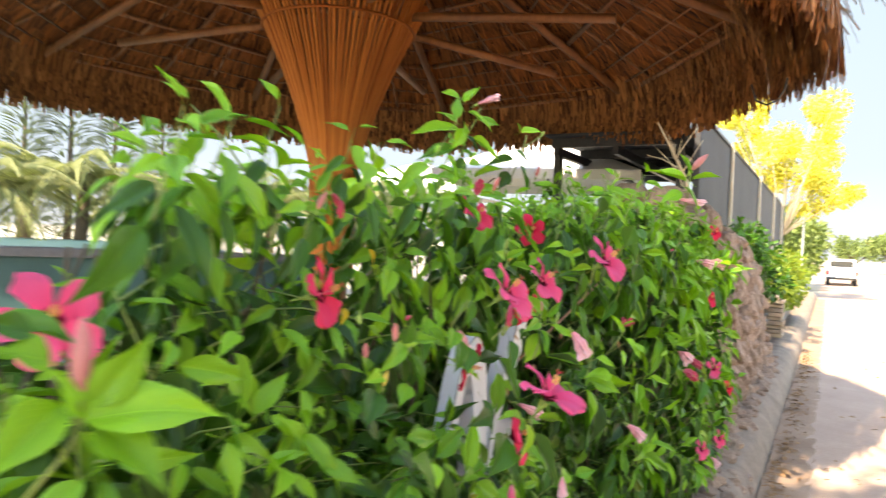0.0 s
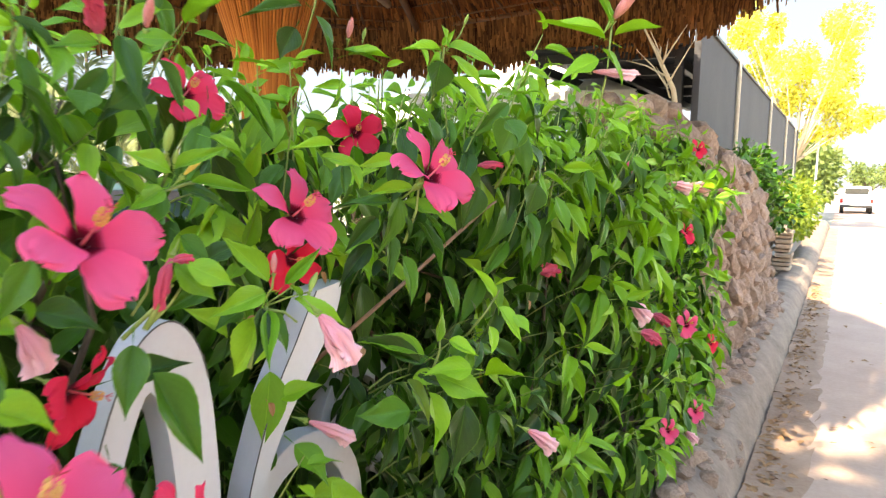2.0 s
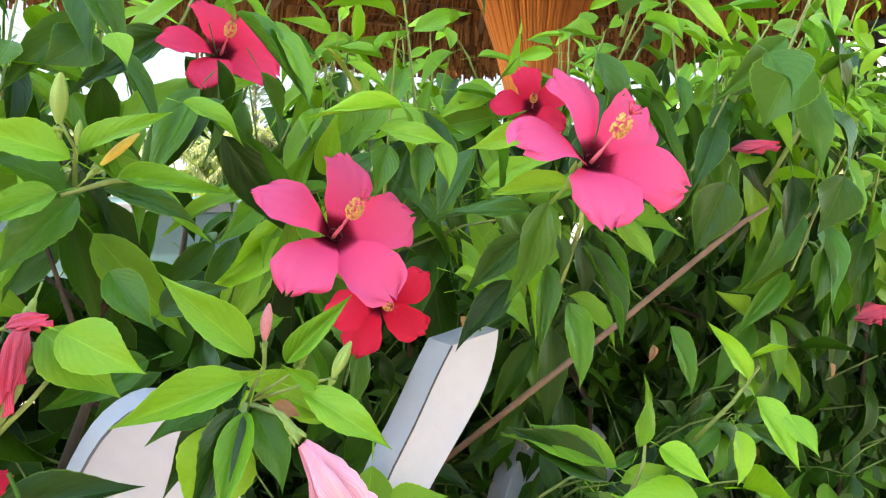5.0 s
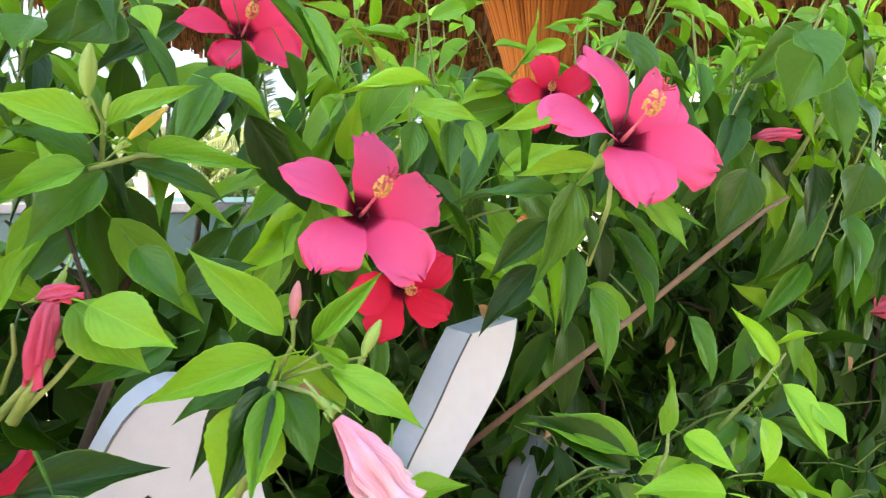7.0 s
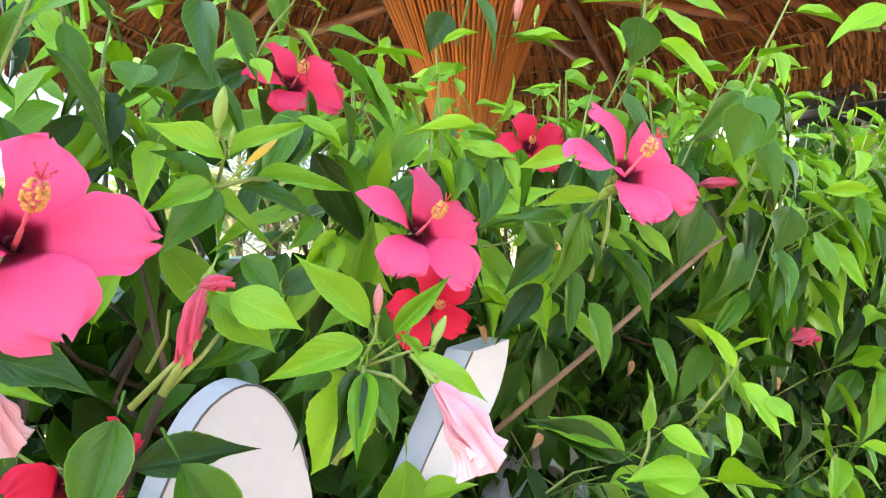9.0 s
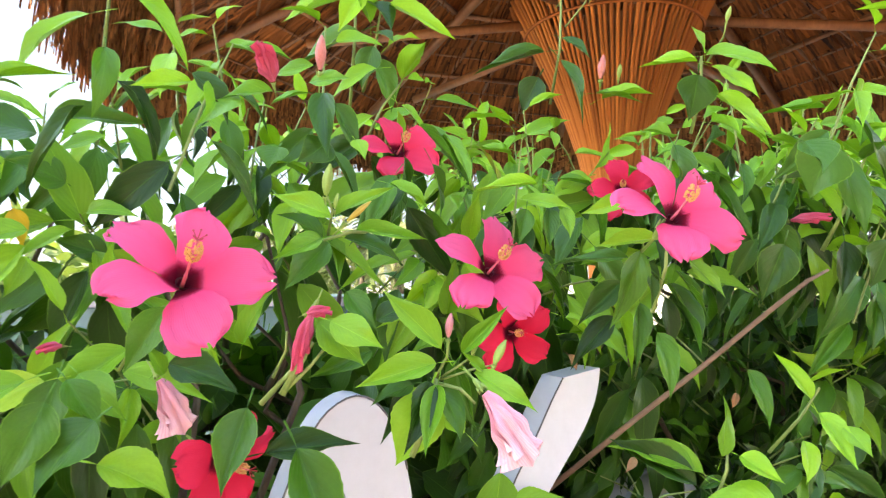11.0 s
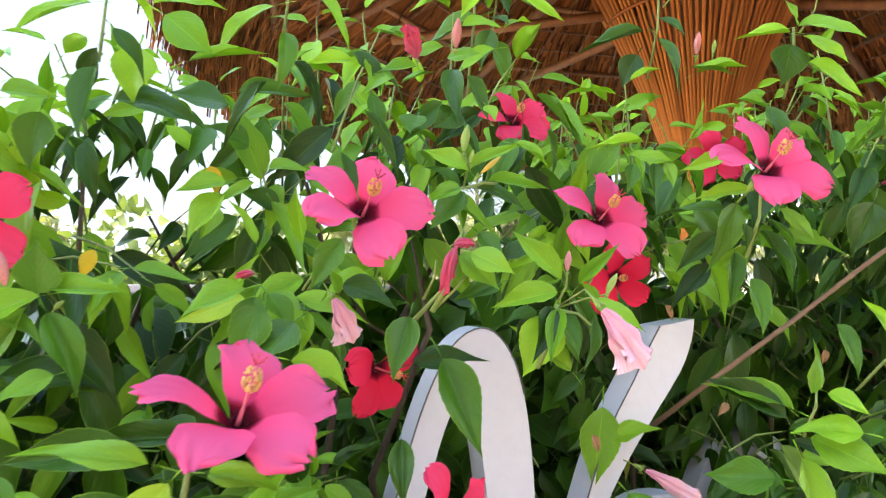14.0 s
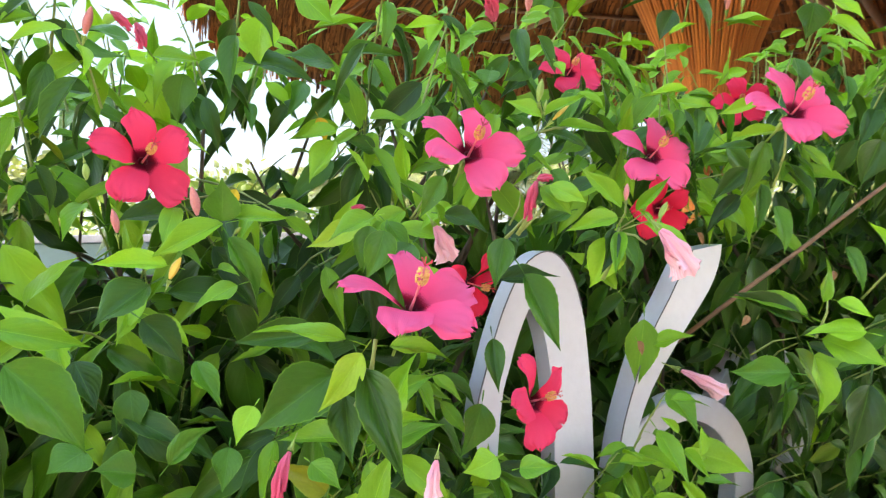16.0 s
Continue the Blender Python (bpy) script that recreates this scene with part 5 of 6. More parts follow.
def band(centre, half, n=14):
    """Left and right edges of a stroke along a smooth line of (y, z) points."""
    pts = [Vector((*p, 0)) for p in centre]
    res = []
    for i in range(n + 1):
        s = i / n * (len(pts) - 1)
        k = min(int(s), len(pts) - 2)
        t = s - k
        p0, p1, p2, p3 = pts[max(k - 1, 0)], pts[k], pts[k + 1], pts[min(k + 2, len(pts) - 1)]
        q = 0.5 * ((2 * p1) + (p2 - p0) * t + (2 * p0 - 5 * p1 + 4 * p2 - p3) * t * t + (3 * p1 - p0 - 3 * p2 + p3) * t ** 3)
        d = 0.5 * ((p2 - p0) + 2 * (2 * p0 - 5 * p1 + 4 * p2 - p3) * t + 3 * (3 * p1 - p0 - 3 * p2 + p3) * t * t)
        d.normalize()
        w = half[0] + (half[1] - half[0]) * math.sin(math.pi * min(1, max(0, i / n))) if len(half) == 2 else half[0] + (half[1] - half[0]) * i / n + half[2] * math.sin(math.pi * i / n)
        res.append(((q.x - d.y * w, q.y + d.x * w), (q.x + d.y * w, q.y - d.x * w)))
    return res


def smooth_line(pts):
    """A line through the points with two more between each pair."""
    v = [Vector((*p, 0)) for p in pts]
    res = []
    for k in range(len(v) - 1):
        p0, p1, p2, p3 = v[max(k - 1, 0)], v[k], v[k + 1], v[min(k + 2, len(v) - 1)]
        for t in (0.0, 0.34, 0.67):
            q = 0.5 * ((2 * p1) + (p2 - p0) * t + (2 * p0 - 5 * p1 + 4 * p2 - p3) * t * t + (3 * p1 - p0 - 3 * p2 + p3) * t ** 3)
            res.append((q.x, q.y))
    return res + [pts[-1]]


def arch_board(line, thick, parent, seam):
    """A flat board of that closed outline (y, height above the ground), with a thin grey joint round its face."""
    bm = bmesh.new()
    vs = [bm.verts.new((0, y, z - 0.26)) for y, z in line]
    f = bm.faces.new(vs)
    r = bmesh.ops.extrude_face_region(bm, geom=[f])
    bmesh.ops.translate(bm, verts=[e for e in r["geom"] if isinstance(e, bmesh.types.BMVert)], vec=(-thick, 0, 0))
    bmesh.ops.recalc_face_normals(bm, faces=bm.faces)
    part("board", bm, M_WHITE, parent)
    bm = bmesh.new()
    tube(bm, [(0.0004, y, z - 0.26) for y, z in line[:seam]], 0.0013, 5)
    part("edge_joint", bm, M_SEAM, parent)


def build_cutouts():
    """Upright white boards: a narrow arch, a curved stroke and a low ring."""
    a = thing("white_cutout", (-0.77, 0, 0.26), "white painted arch-shaped cut-out board in the hedge", "cut-out", "white cut-outs in the hedge")
    z0 = -0.26
    outer = [(1.39, 0.45), (1.398, 0.90), (1.411, 1.09), (1.43, 1.17), (1.456, 1.25), (1.484, 1.31), (1.51, 1.345), (1.545, 1.36), (1.575, 1.345), (1.60, 1.305), (1.617, 1.24), (1.627, 1.15), (1.633, 1.05), (1.635, 0.85), (1.63, 0.45)]
    inner = [(1.555, 0.45), (1.557, 0.85), (1.556, 1.08), (1.55, 1.16), (1.538, 1.225), (1.517, 1.27), (1.495, 1.235), (1.474, 1.175), (1.456, 1.10), (1.444, 0.90), (1.436, 0.45)]
    arch_board(smooth_line(outer) + smooth_line(inner), 0.045, a, 30)
    bm = bmesh.new()
    box(bm, (-0.04, 1.40, z0 + 0.82), (-0.006, 1.60, z0 + 0.90), 0.003)
    part("crossbar", bm, M_WHITE, a)
    b = thing("white_cutout", (-0.805, 0, 0.26), "white painted curved cut-out board in the hedge", "cut-out", "white cut-outs in the hedge")
    right_edge = [(1.69, 0.45), (1.715, 0.80), (1.75, 1.0), (1.79, 1.10), (1.86, 1.195), (1.925, 1.275), (1.95, 1.325), (1.957, 1.362)]
    left_edge = [(1.885, 1.352), (1.862, 1.318), (1.83, 1.265), (1.785, 1.195), (1.745, 1.10), (1.715, 1.0), (1.685, 0.80), (1.66, 0.45)]
    arch_board(smooth_line(left_edge[::-1]) + smooth_line(right_edge[::-1]), 0.05, b, 22)
    c = thing("white_cutout", (-0.86, 0, 0.26), "white painted ring-shaped cut-out board in the hedge", "cut-out", "white cut-outs in the hedge")
    ring = [(1.92 + 0.155 * math.cos(t), z0 + 0.86 + 0.175 * math.sin(t)) for t in (math.radians(200 - 27 * k) for k in range(11))]
    cutout("stroke", band(ring, (0.026, 0.026, 0.0), 30), 0.045, c)
    d = thing("white_cutout", (-1.02, 0, 0.26), "white painted ring-shaped cut-out board in the hedge", "cut-out", "white cut-outs in the hedge")
    ring = [(2.30 + 0.13 * math.cos(t), z0 + 0.92 + 0.165 * math.sin(t)) for t in (math.radians(230 - 29 * k) for k in range(11))]
    cutout("stroke", band(ring, (0.028, 0.028, 0.0), 30), 0.045, d)


build_cutouts()


def build_stick():
    s = thing("brown_stick", (-0.73, 2.03, 1.3), "thin brown wooden stick leaning through the hedge", "stick")
    bm = bmesh.new()
    o = Vector((-0.73, 2.03, 1.3))
    tube(bm, [Vector(p) - o for p in ((-0.90, 1.93, 1.16), (-0.822, 2.022, 1.262), (-0.755, 2.118, 1.355), (-0.696, 2.208, 1.444), (-0.665, 2.262, 1.492), (-0.66, 2.31, 1.51))], [0.0046, 0.0045, 0.0043, 0.0040, 0.0036, 0.0025], 8)
    part("stick_shaft", bm, M_STICK, s, "", True)


build_stick()

old_leaf((-0.86, 1.19, 1.575), 0.045, 0.3, M_OLDLEAF, "yellowed old hibiscus leaf")
old_leaf((-0.82, 1.06, 1.46), 0.04, -0.4, M_OLDLEAF, "yellowed old hibiscus leaf")
for x, y, z, a in ((-0.807, 1.898, 1.385, 0.6), (-0.80, 2.26, 1.30, -0.5), (-0.68, 2.56, 1.25, 0.2), (-0.86, 1.95, 1.44, 1.0), (-0.80, 2.02, 1.22, -0.9), (-0.76, 1.72, 1.20, 0.4), (-0.70, 1.62, 1.36, 1.2), (-0.72, 2.45, 1.08, 0.1)):
    old_leaf((x, y, z), 0.03, a, M_DEAD, "dry curled brown leaf")


def build_plastic(place, length, turn_):
    """A torn strip of thin plastic, crumpled along its length."""
    t = thing("plastic_strip", place, "torn pale blue plastic strip caught in the hedge", "plastic")
    rng = random.Random(int(length * 1000))
    bm = bmesh.new()
    prev = None
    for i in range(11):
        u = i / 10
        w = 0.011 * (0.5 + math.sin(math.pi * u)) * rng.uniform(0.7, 1.2)
        y = math.sin(turn_) * u * length
        row = [bm.verts.new((rng.uniform(-0.004, 0.004), y + w * k, -u * length * math.cos(turn_) + rng.uniform(-0.002, 0.002))) for k in (-1, -0.3, 0.4, 1)]
        if prev:
            for j in range(3):
                bm.faces.new((prev[j], prev[j + 1], row[j + 1], row[j]))
        prev = row
    ob = part("strip_film", bm, M_BLUE, t)
    ob.modifiers.new("film", "SOLIDIFY").thickness = 0.001


build_plastic((-0.93, 0.987, 1.309), 0.055, 0.1)
build_plastic((-0.93, 1.043, 1.339), 0.032, 0.5)


def clear_of_flowers(p):
    """Keeps foliage from growing in front of the open flowers and the white shapes."""
    for c, d, s in FLOWERS:
        v = p - c
        a = v.dot(d)
        if -0.02 < a < 0.6 and (v - d * a).length < s * 0.62 + 0.10 * a:
            return False
    return True


def near_sign(y, z):
    """Where the white shapes stay free of leaves."""
    return (1.36 < y < 1.66 and 1.10 < z < 1.40) or (1.68 < y < 1.99 and 1.12 < z < 1.40 and z < 1.05 + 1.7 * (y - 1.62))


def grow():
    nr = np.random.default_rng(12)
    rng = random.Random(12)
    items = {s: [] for s in SHRUBS}          # pose, shape, young, nearness
    stems = {s: bmesh.new() for s in SHRUBS}

    def sprig(tip, way, n, size, young, stem):
        """A shoot: leaves in a spiral down from its tip."""
        sh = shrub_of(tip.y)
        way = way.normalized()
        base = tip - way * stem
        side = way.orthogonal().normalized()
        other = way.cross(side)
        a0 = rng.uniform(0, 6.28)
        kept = 0
        for i in range(n):
            t = i / max(1, n - 1)
            p = tip - way * stem * t * 0.92
            a = a0 + 2.4 * i
            rad = side * math.cos(a) + other * math.sin(a)
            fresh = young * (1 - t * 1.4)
            ln = size * (0.45 + 0.6 * min(1, t * 1.8 + 0.25)) * rng.uniform(0.8, 1.2)
            out = rad * (0.55 + 0.5 * t) + way * (0.75 - 0.75 * t) + Vector((0.12, 0, -0.25 - 0.85 * t - rng.uniform(0, 0.4)))
            out.x *= 0.6
            stalk = out.normalized() * ln * 0.22
            hint = Vector((0.75, -0.12, 0.65)) + way * 0.25 + Vector((rng.gauss(0, 0.4), rng.gauss(0, 0.45), rng.gauss(0, 0.35)))
            q = p + stalk
            if not clear_of_flowers(q + out.normalized() * ln * 0.5):
                continue
            e = q + out.normalized() * ln * 0.6
            if (near_sign(e.y, e.z) or near_sign(q.y, q.z)) and e.x > -0.96:
                continue
            slim = rng.uniform(0.72, 0.95)
            m = Matrix.Translation(q) @ frame_of(out, hint).to_4x4() @ Matrix.Diagonal((ln * slim, ln * 1.12, ln, 1))
            kept += 1
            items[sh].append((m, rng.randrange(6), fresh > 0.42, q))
        if kept * 4 >= n * 3:
            tube(stems[sh], [base - sh.location, (base + tip) / 2 + Vector((0, 0, 0.01)) - sh.location, tip - sh.location], [0.0022, 0.0018, 0.001], 4, False)

    # outer face
    for _ in range(1250):
        y = rng.uniform(-0.9, 5.3)
        z = 0.3 + 1.5 * rng.random() ** 0.9
        if z > crest(y) - 0.03:
            continue
        clump = noise.noise((y * 4.2, z * 4.2, 11.0))
        if clump < (0.02 if y > 1.9 else -0.22) and y > 1.6:
            continue
        if y < 1.9 and z > 1.46 and rng.random() < 0.40:
            continue
        x = front(y, z) - abs(rng.gauss(0, 0.06)) + (0.16 if y > 2.2 else 0.09) * clump
        if 0.75 < y < 2.25 and z > 1.02:
            x -= 0.10
        if z > 1.5 and y < 2.0:
            x -= 0.07
        if 1.70 < y < 2.55 and 0.9 < z < 1.46 and rng.random() < 0.78:
            continue
        if near_sign(y, z):
            x = min(x, -0.90)
        way = Vector((0.75, rng.gauss(0, 0.4), 0.55 + rng.gauss(0, 0.3)))
        # Young share rises with height: pale new growth plus top light put into colour.
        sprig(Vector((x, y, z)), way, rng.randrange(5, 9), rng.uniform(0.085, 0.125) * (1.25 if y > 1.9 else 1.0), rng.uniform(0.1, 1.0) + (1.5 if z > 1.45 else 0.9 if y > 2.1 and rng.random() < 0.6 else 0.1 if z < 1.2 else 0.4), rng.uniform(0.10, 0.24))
    # top
    for _ in range(400):
        y = rng.uniform(-0.9, 5.2)
        if y < 1.6 and rng.random() < (0.3 if y < 1.0 else 0.45):
            continue
        x = rng.uniform(-1.25, -0.7)
        z = crest(y, x) + rng.gauss(-0.05, 0.05)
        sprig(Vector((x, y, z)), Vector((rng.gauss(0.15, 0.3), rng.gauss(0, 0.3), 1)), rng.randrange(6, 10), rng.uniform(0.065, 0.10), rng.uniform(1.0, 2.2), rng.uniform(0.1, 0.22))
    # bright shoots leaning out at the top of the far part
    for _ in range(28):
        y = rng.uniform(2.05, 3.3)
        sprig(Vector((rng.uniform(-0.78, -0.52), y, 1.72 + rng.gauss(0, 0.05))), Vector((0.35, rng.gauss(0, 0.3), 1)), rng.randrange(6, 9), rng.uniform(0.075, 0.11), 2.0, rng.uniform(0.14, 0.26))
    # leafy growth below and before the white shapes
    for _ in range(46):
        y, z = rng.uniform(1.08, 1.42), rng.uniform(0.82, 1.20)
        sprig(Vector((rng.uniform(-0.80, -0.66), y, z)), Vector((0.7, rng.gauss(0, 0.4), 0.5)), rng.randrange(6, 10), rng.uniform(0.085, 0.12), rng.uniform(0.1, 0.9), rng.uniform(0.08, 0.18))
    for _ in range(24):
        y, z = rng.uniform(1.06, 1.27), rng.uniform(0.84, 1.17)
        sprig(Vector((rng.uniform(-0.64, -0.52), y, z)), Vector((0.6, rng.gauss(0, 0.4), 0.6)), rng.randrange(6, 9), rng.uniform(0.085, 0.115), rng.uniform(0.2, 1.3), rng.uniform(0.08, 0.16))
    for y, z, fresh in ((1.62, 1.04, 1.6), (1.72, 1.13, 2.2), (1.75, 1.05, 2.0), (1.79, 1.00, 1.4), (1.67, 0.95, 1.2), (1.38, 0.98, 2.0), (1.44, 0.94, 1.6), (1.33, 1.03, 1.2)):
        sprig(Vector((-0.685, y, z)), Vector((0.35, rng.gauss(0, 0.2), 0.95)), 9, rng.uniform(0.07, 0.095), fresh, 0.17)
    # low shoots before the far white shapes, dark leaves only to deepen the shade
    for _ in range(26):
        y, z = rng.uniform(1.98, 2.65), rng.uniform(0.75, 1.28)
        sprig(Vector((rng.uniform(-0.82, -0.66), y, z)), Vector((0.7, rng.gauss(0, 0.4), 0.5)), rng.randrange(6, 10), rng.uniform(0.08, 0.115), 0.0, rng.uniform(0.08, 0.18))
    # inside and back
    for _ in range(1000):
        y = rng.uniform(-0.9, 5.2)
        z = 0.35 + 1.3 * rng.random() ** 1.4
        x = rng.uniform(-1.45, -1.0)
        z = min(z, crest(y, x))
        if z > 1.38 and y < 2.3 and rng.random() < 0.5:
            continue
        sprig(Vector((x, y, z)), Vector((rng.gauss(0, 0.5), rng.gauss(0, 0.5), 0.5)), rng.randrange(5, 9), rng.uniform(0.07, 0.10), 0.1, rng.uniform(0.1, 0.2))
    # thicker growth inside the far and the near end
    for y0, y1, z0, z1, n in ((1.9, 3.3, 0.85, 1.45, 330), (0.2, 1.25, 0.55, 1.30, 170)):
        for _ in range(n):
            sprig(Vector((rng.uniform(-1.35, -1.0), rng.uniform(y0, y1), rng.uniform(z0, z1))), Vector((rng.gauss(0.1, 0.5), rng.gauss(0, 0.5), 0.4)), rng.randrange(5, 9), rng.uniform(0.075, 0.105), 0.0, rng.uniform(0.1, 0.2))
    # dark lower inside: mature leaves only, their dark tone adding to the shade
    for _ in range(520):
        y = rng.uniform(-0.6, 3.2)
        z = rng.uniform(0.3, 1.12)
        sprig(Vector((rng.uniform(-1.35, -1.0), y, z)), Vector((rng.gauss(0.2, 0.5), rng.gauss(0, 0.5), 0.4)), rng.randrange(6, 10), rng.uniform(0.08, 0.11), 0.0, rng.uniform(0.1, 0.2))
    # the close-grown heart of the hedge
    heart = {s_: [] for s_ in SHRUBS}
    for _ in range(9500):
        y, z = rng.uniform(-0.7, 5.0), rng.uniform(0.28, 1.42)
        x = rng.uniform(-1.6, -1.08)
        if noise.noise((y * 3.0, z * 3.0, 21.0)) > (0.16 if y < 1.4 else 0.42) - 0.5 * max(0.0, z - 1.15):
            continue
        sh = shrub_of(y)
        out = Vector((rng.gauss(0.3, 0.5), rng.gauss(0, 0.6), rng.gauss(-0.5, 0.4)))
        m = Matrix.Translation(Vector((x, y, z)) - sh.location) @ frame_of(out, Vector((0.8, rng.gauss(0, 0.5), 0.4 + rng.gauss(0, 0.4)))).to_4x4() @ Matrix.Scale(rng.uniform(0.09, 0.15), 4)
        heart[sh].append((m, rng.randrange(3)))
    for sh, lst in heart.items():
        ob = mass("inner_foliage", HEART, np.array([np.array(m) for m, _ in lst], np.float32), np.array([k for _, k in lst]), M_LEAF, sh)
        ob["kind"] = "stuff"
    for sh in SHRUBS:
        lst = items[sh]
        lst.sort(key=lambda e: -(e[3].x - 0.25 * abs(e[3].y - 1.5) - 0.2 * abs(e[3].z - 1.4)))
        for m, k, yg, q in lst[:260]:
            leaf_part(sh, m, k, yg)
        rest = lst[260:]
        A = np.array([np.array(Matrix.Translation(-sh.location) @ m) for m, k, yg, q in rest], np.float32)
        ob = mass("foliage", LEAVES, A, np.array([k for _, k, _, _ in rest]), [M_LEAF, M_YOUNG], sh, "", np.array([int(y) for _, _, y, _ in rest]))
        ob["kind"] = "stuff"
        bm = stems[sh]
        part("twig", bm, M_STEM, sh, "", True)["kind"] = "stuff"
        # thin brown branches in the open upper part
        for k in range(9):
            bm = bmesh.new()
            a = Vector((rng.uniform(-0.3, -0.08), rng.uniform(-0.5, 0.5), rng.uniform(0.85, 1.15)))
            d = Vector((rng.uniform(-0.1, 0.1), rng.uniform(-0.25, 0.25), rng.uniform(0.2, 0.4)))
            w = Vector((rng.gauss(0, 0.02), rng.gauss(0, 0.03), 0.02))
            tube(bm, [a, a + d * 0.35 + w, a + d * 0.7 - w * 0.5, a + d], [0.006, 0.005, 0.004, 0.002], 6)
            part("branch", bm, M_BARK, sh, "", True)
        # woody trunks
        for k in range(5):
            bm = bmesh.new()
            x, y = rng.uniform(-0.2, -0.02), rng.uniform(-0.45, 0.45)
            pts = [(x, y, 0.0)]
            for i in range(6):
                x += rng.gauss(0, 0.03)
                y += rng.gauss(0, 0.06)
                pts.append((x, y, 0.22 * (i + 1)))
            tube(bm, pts, [0.014, 0.012, 0.010, 0.008, 0.006, 0.005, 0.003], 7)
            part("trunk", bm, M_BARK, sh, "", True)


grow()


# ---------------------------------------------------------------- distance
def crown(name, shapes, mat, centre, blobs, count, size, seed, parent, spread=1.0):
    """A tree's crown: many leaf clumps round limbs' ends."""
    nr = np.random.default_rng(seed)
    P, K = [], []
    for _ in range(count):
        c = blobs[nr.integers(0, len(blobs))]
        d = nr.normal(0, 1, 3)
        d /= np.linalg.norm(d)
        r = c[3] * nr.random() ** 0.4
        p = Vector((c[0], c[1], c[2])) + Vector(d * r) * 1.0
        out = Vector(d + nr.normal(0, 0.5, 3) + (0, 0, -0.3))
        P.append(np.array(Matrix.Translation(p) @ frame_of(out, Vector(nr.normal(0, 1, 3)) + Vector((0, 0, 0.8))).to_4x4() @ Matrix.Scale(size * nr.uniform(0.6, 1.4), 4)))
        K.append(nr.integers(0, len(shapes)))
    ob = mass(name, shapes, np.array(P, np.float32), np.array(K), mat, parent)
    ob["kind"] = "stuff"
    return ob


def tree(name, place, height, blobs, mat, count, size, seed, label, trunk_r=0.12, bark=None, category="tree"):
    t = thing(name, place, label, category)
    rng = random.Random(seed)
    bm = bmesh.new()
    low = min(b[2] - b[3] for b in blobs)
    fork = max(0.3, low * 0.8)
    tube(bm, [(0, 0, -0.05), (0.03, 0.02, fork * 0.5), (0, 0.04, fork)], [trunk_r * 1.3, trunk_r, trunk_r * 0.85], 9)
    for b in blobs:
        mid = Vector((b[0] * 0.5, b[1] * 0.5, (fork + b[2]) / 2 + rng.uniform(-0.1, 0.1)))
        tube(bm, [(0, 0.04, fork - 0.05), mid, (b[0], b[1], b[2])], [trunk_r * 0.6, trunk_r * 0.4, trunk_r * 0.12], 6)
    part("trunk", bm, bark or M_BARK, t, "", True)
    crown("crown", SMALL, mat, (0, 0, 0), blobs, count, size, seed, t)
    return t


def blobs_in(n, rx, ry, z0, z1, r, seed):
    rng = random.Random(seed)
    return [(rng.uniform(-rx, rx), rng.uniform(-ry, ry), rng.uniform(z0, z1), r * rng.uniform(0.6, 1.2)) for _ in range(n)]


tree("yellow_flowering_tree", (-1.6, 28.5, 0), 8, blobs_in(46, 1.95, 1.8, 3.4, 7.6, 0.50, 1) + [(1.75, 0, 3.9, 0.5), (1.35, 0.2, 3.65, 0.45), (2.3, 0.1, 4.0, 0.3), (0.9, 0.3, 3.4, 0.4)], M_YELLOW, 17000, 0.12, 1, "tall tree covered in bright yellow blossom", 0.05, M_ROPE)
tree("roadside_bush", (-0.95, 14.6, 0.2), 2, blobs_in(16, 0.26, 1.9, 0.5, 1.35, 0.4, 2), M_BUSH, 5200, 0.085, 2, "bright yellow-green bush at the roadside", 0.05, category="bush")
tree("roadside_bush", (-1.0, 10.9, 0.2), 2, blobs_in(12, 0.25, 1.0, 0.9, 1.75, 0.32, 12), M_LEAF, 3800, 0.08, 12, "dark green bush over the stone wall", 0.05, category="bush")
tree("roadside_tree", (-1.7, 40.0, 0), 5, blobs_in(14, 1.1, 4.0, 1.4, 3.3, 1.0, 3), M_TREE, 4000, 0.26, 3, "green tree beside the road", 0.12)
for i, (x, y, h, s) in enumerate(((7.6, 62, 4.2, 4), (8.2, 74, 4.4, 5), (6.6, 92, 4.6, 6), (8.4, 52, 3.6, 7), (3.5, 120, 5.0, 8), (9.4, 44, 3.4, 9))):
    tree("roadside_tree", (x, y, 0), h, blobs_in(13, 2.2, 4.0, h * 0.45, h * 0.85, 1.2, s), M_TREE, 2600, 0.36, s, "low green roadside tree, haze put into its leaf colour", 0.14)


def build_fence():
    fe = thing("roadside_fence", (7.3, 40, 0), "weathered grey wooden fence across the road", "fence")
    rng = random.Random(4)
    for i in range(60):
        bm = bmesh.new()
        y = i * 0.62
        h = rng.uniform(1.35, 1.6)
        box(bm, (-0.02, y, 0), (0.02, y + 0.58, h), 0.004)
        part("board", bm, M_CURB, fe)
    for i in range(10):
        bm = bmesh.new()
        tube(bm, [(-0.08, i * 4.0, 0), (-0.08, i * 4.0, 1.9)], 0.06, 8)
        part("post", bm, M_ROPE, fe)


build_fence()


def build_street_lamp():
    la = thing("street_lamp", (-0.95, 30.5, 0), "pale roadside lamp post", "street lamp")
    bm = bmesh.new()
    tube(bm, [(0, 0, 0), (0, 0, 3.4)], [0.05, 0.035], 10)
    part("pole", bm, M_CANVAS, la)
    bm = bmesh.new()
    box(bm, (-0.06, -0.06, 3.4), (0.3, 0.06, 3.48), 0.02)
    part("lamp_head", bm, M_DARK, la)


build_street_lamp()


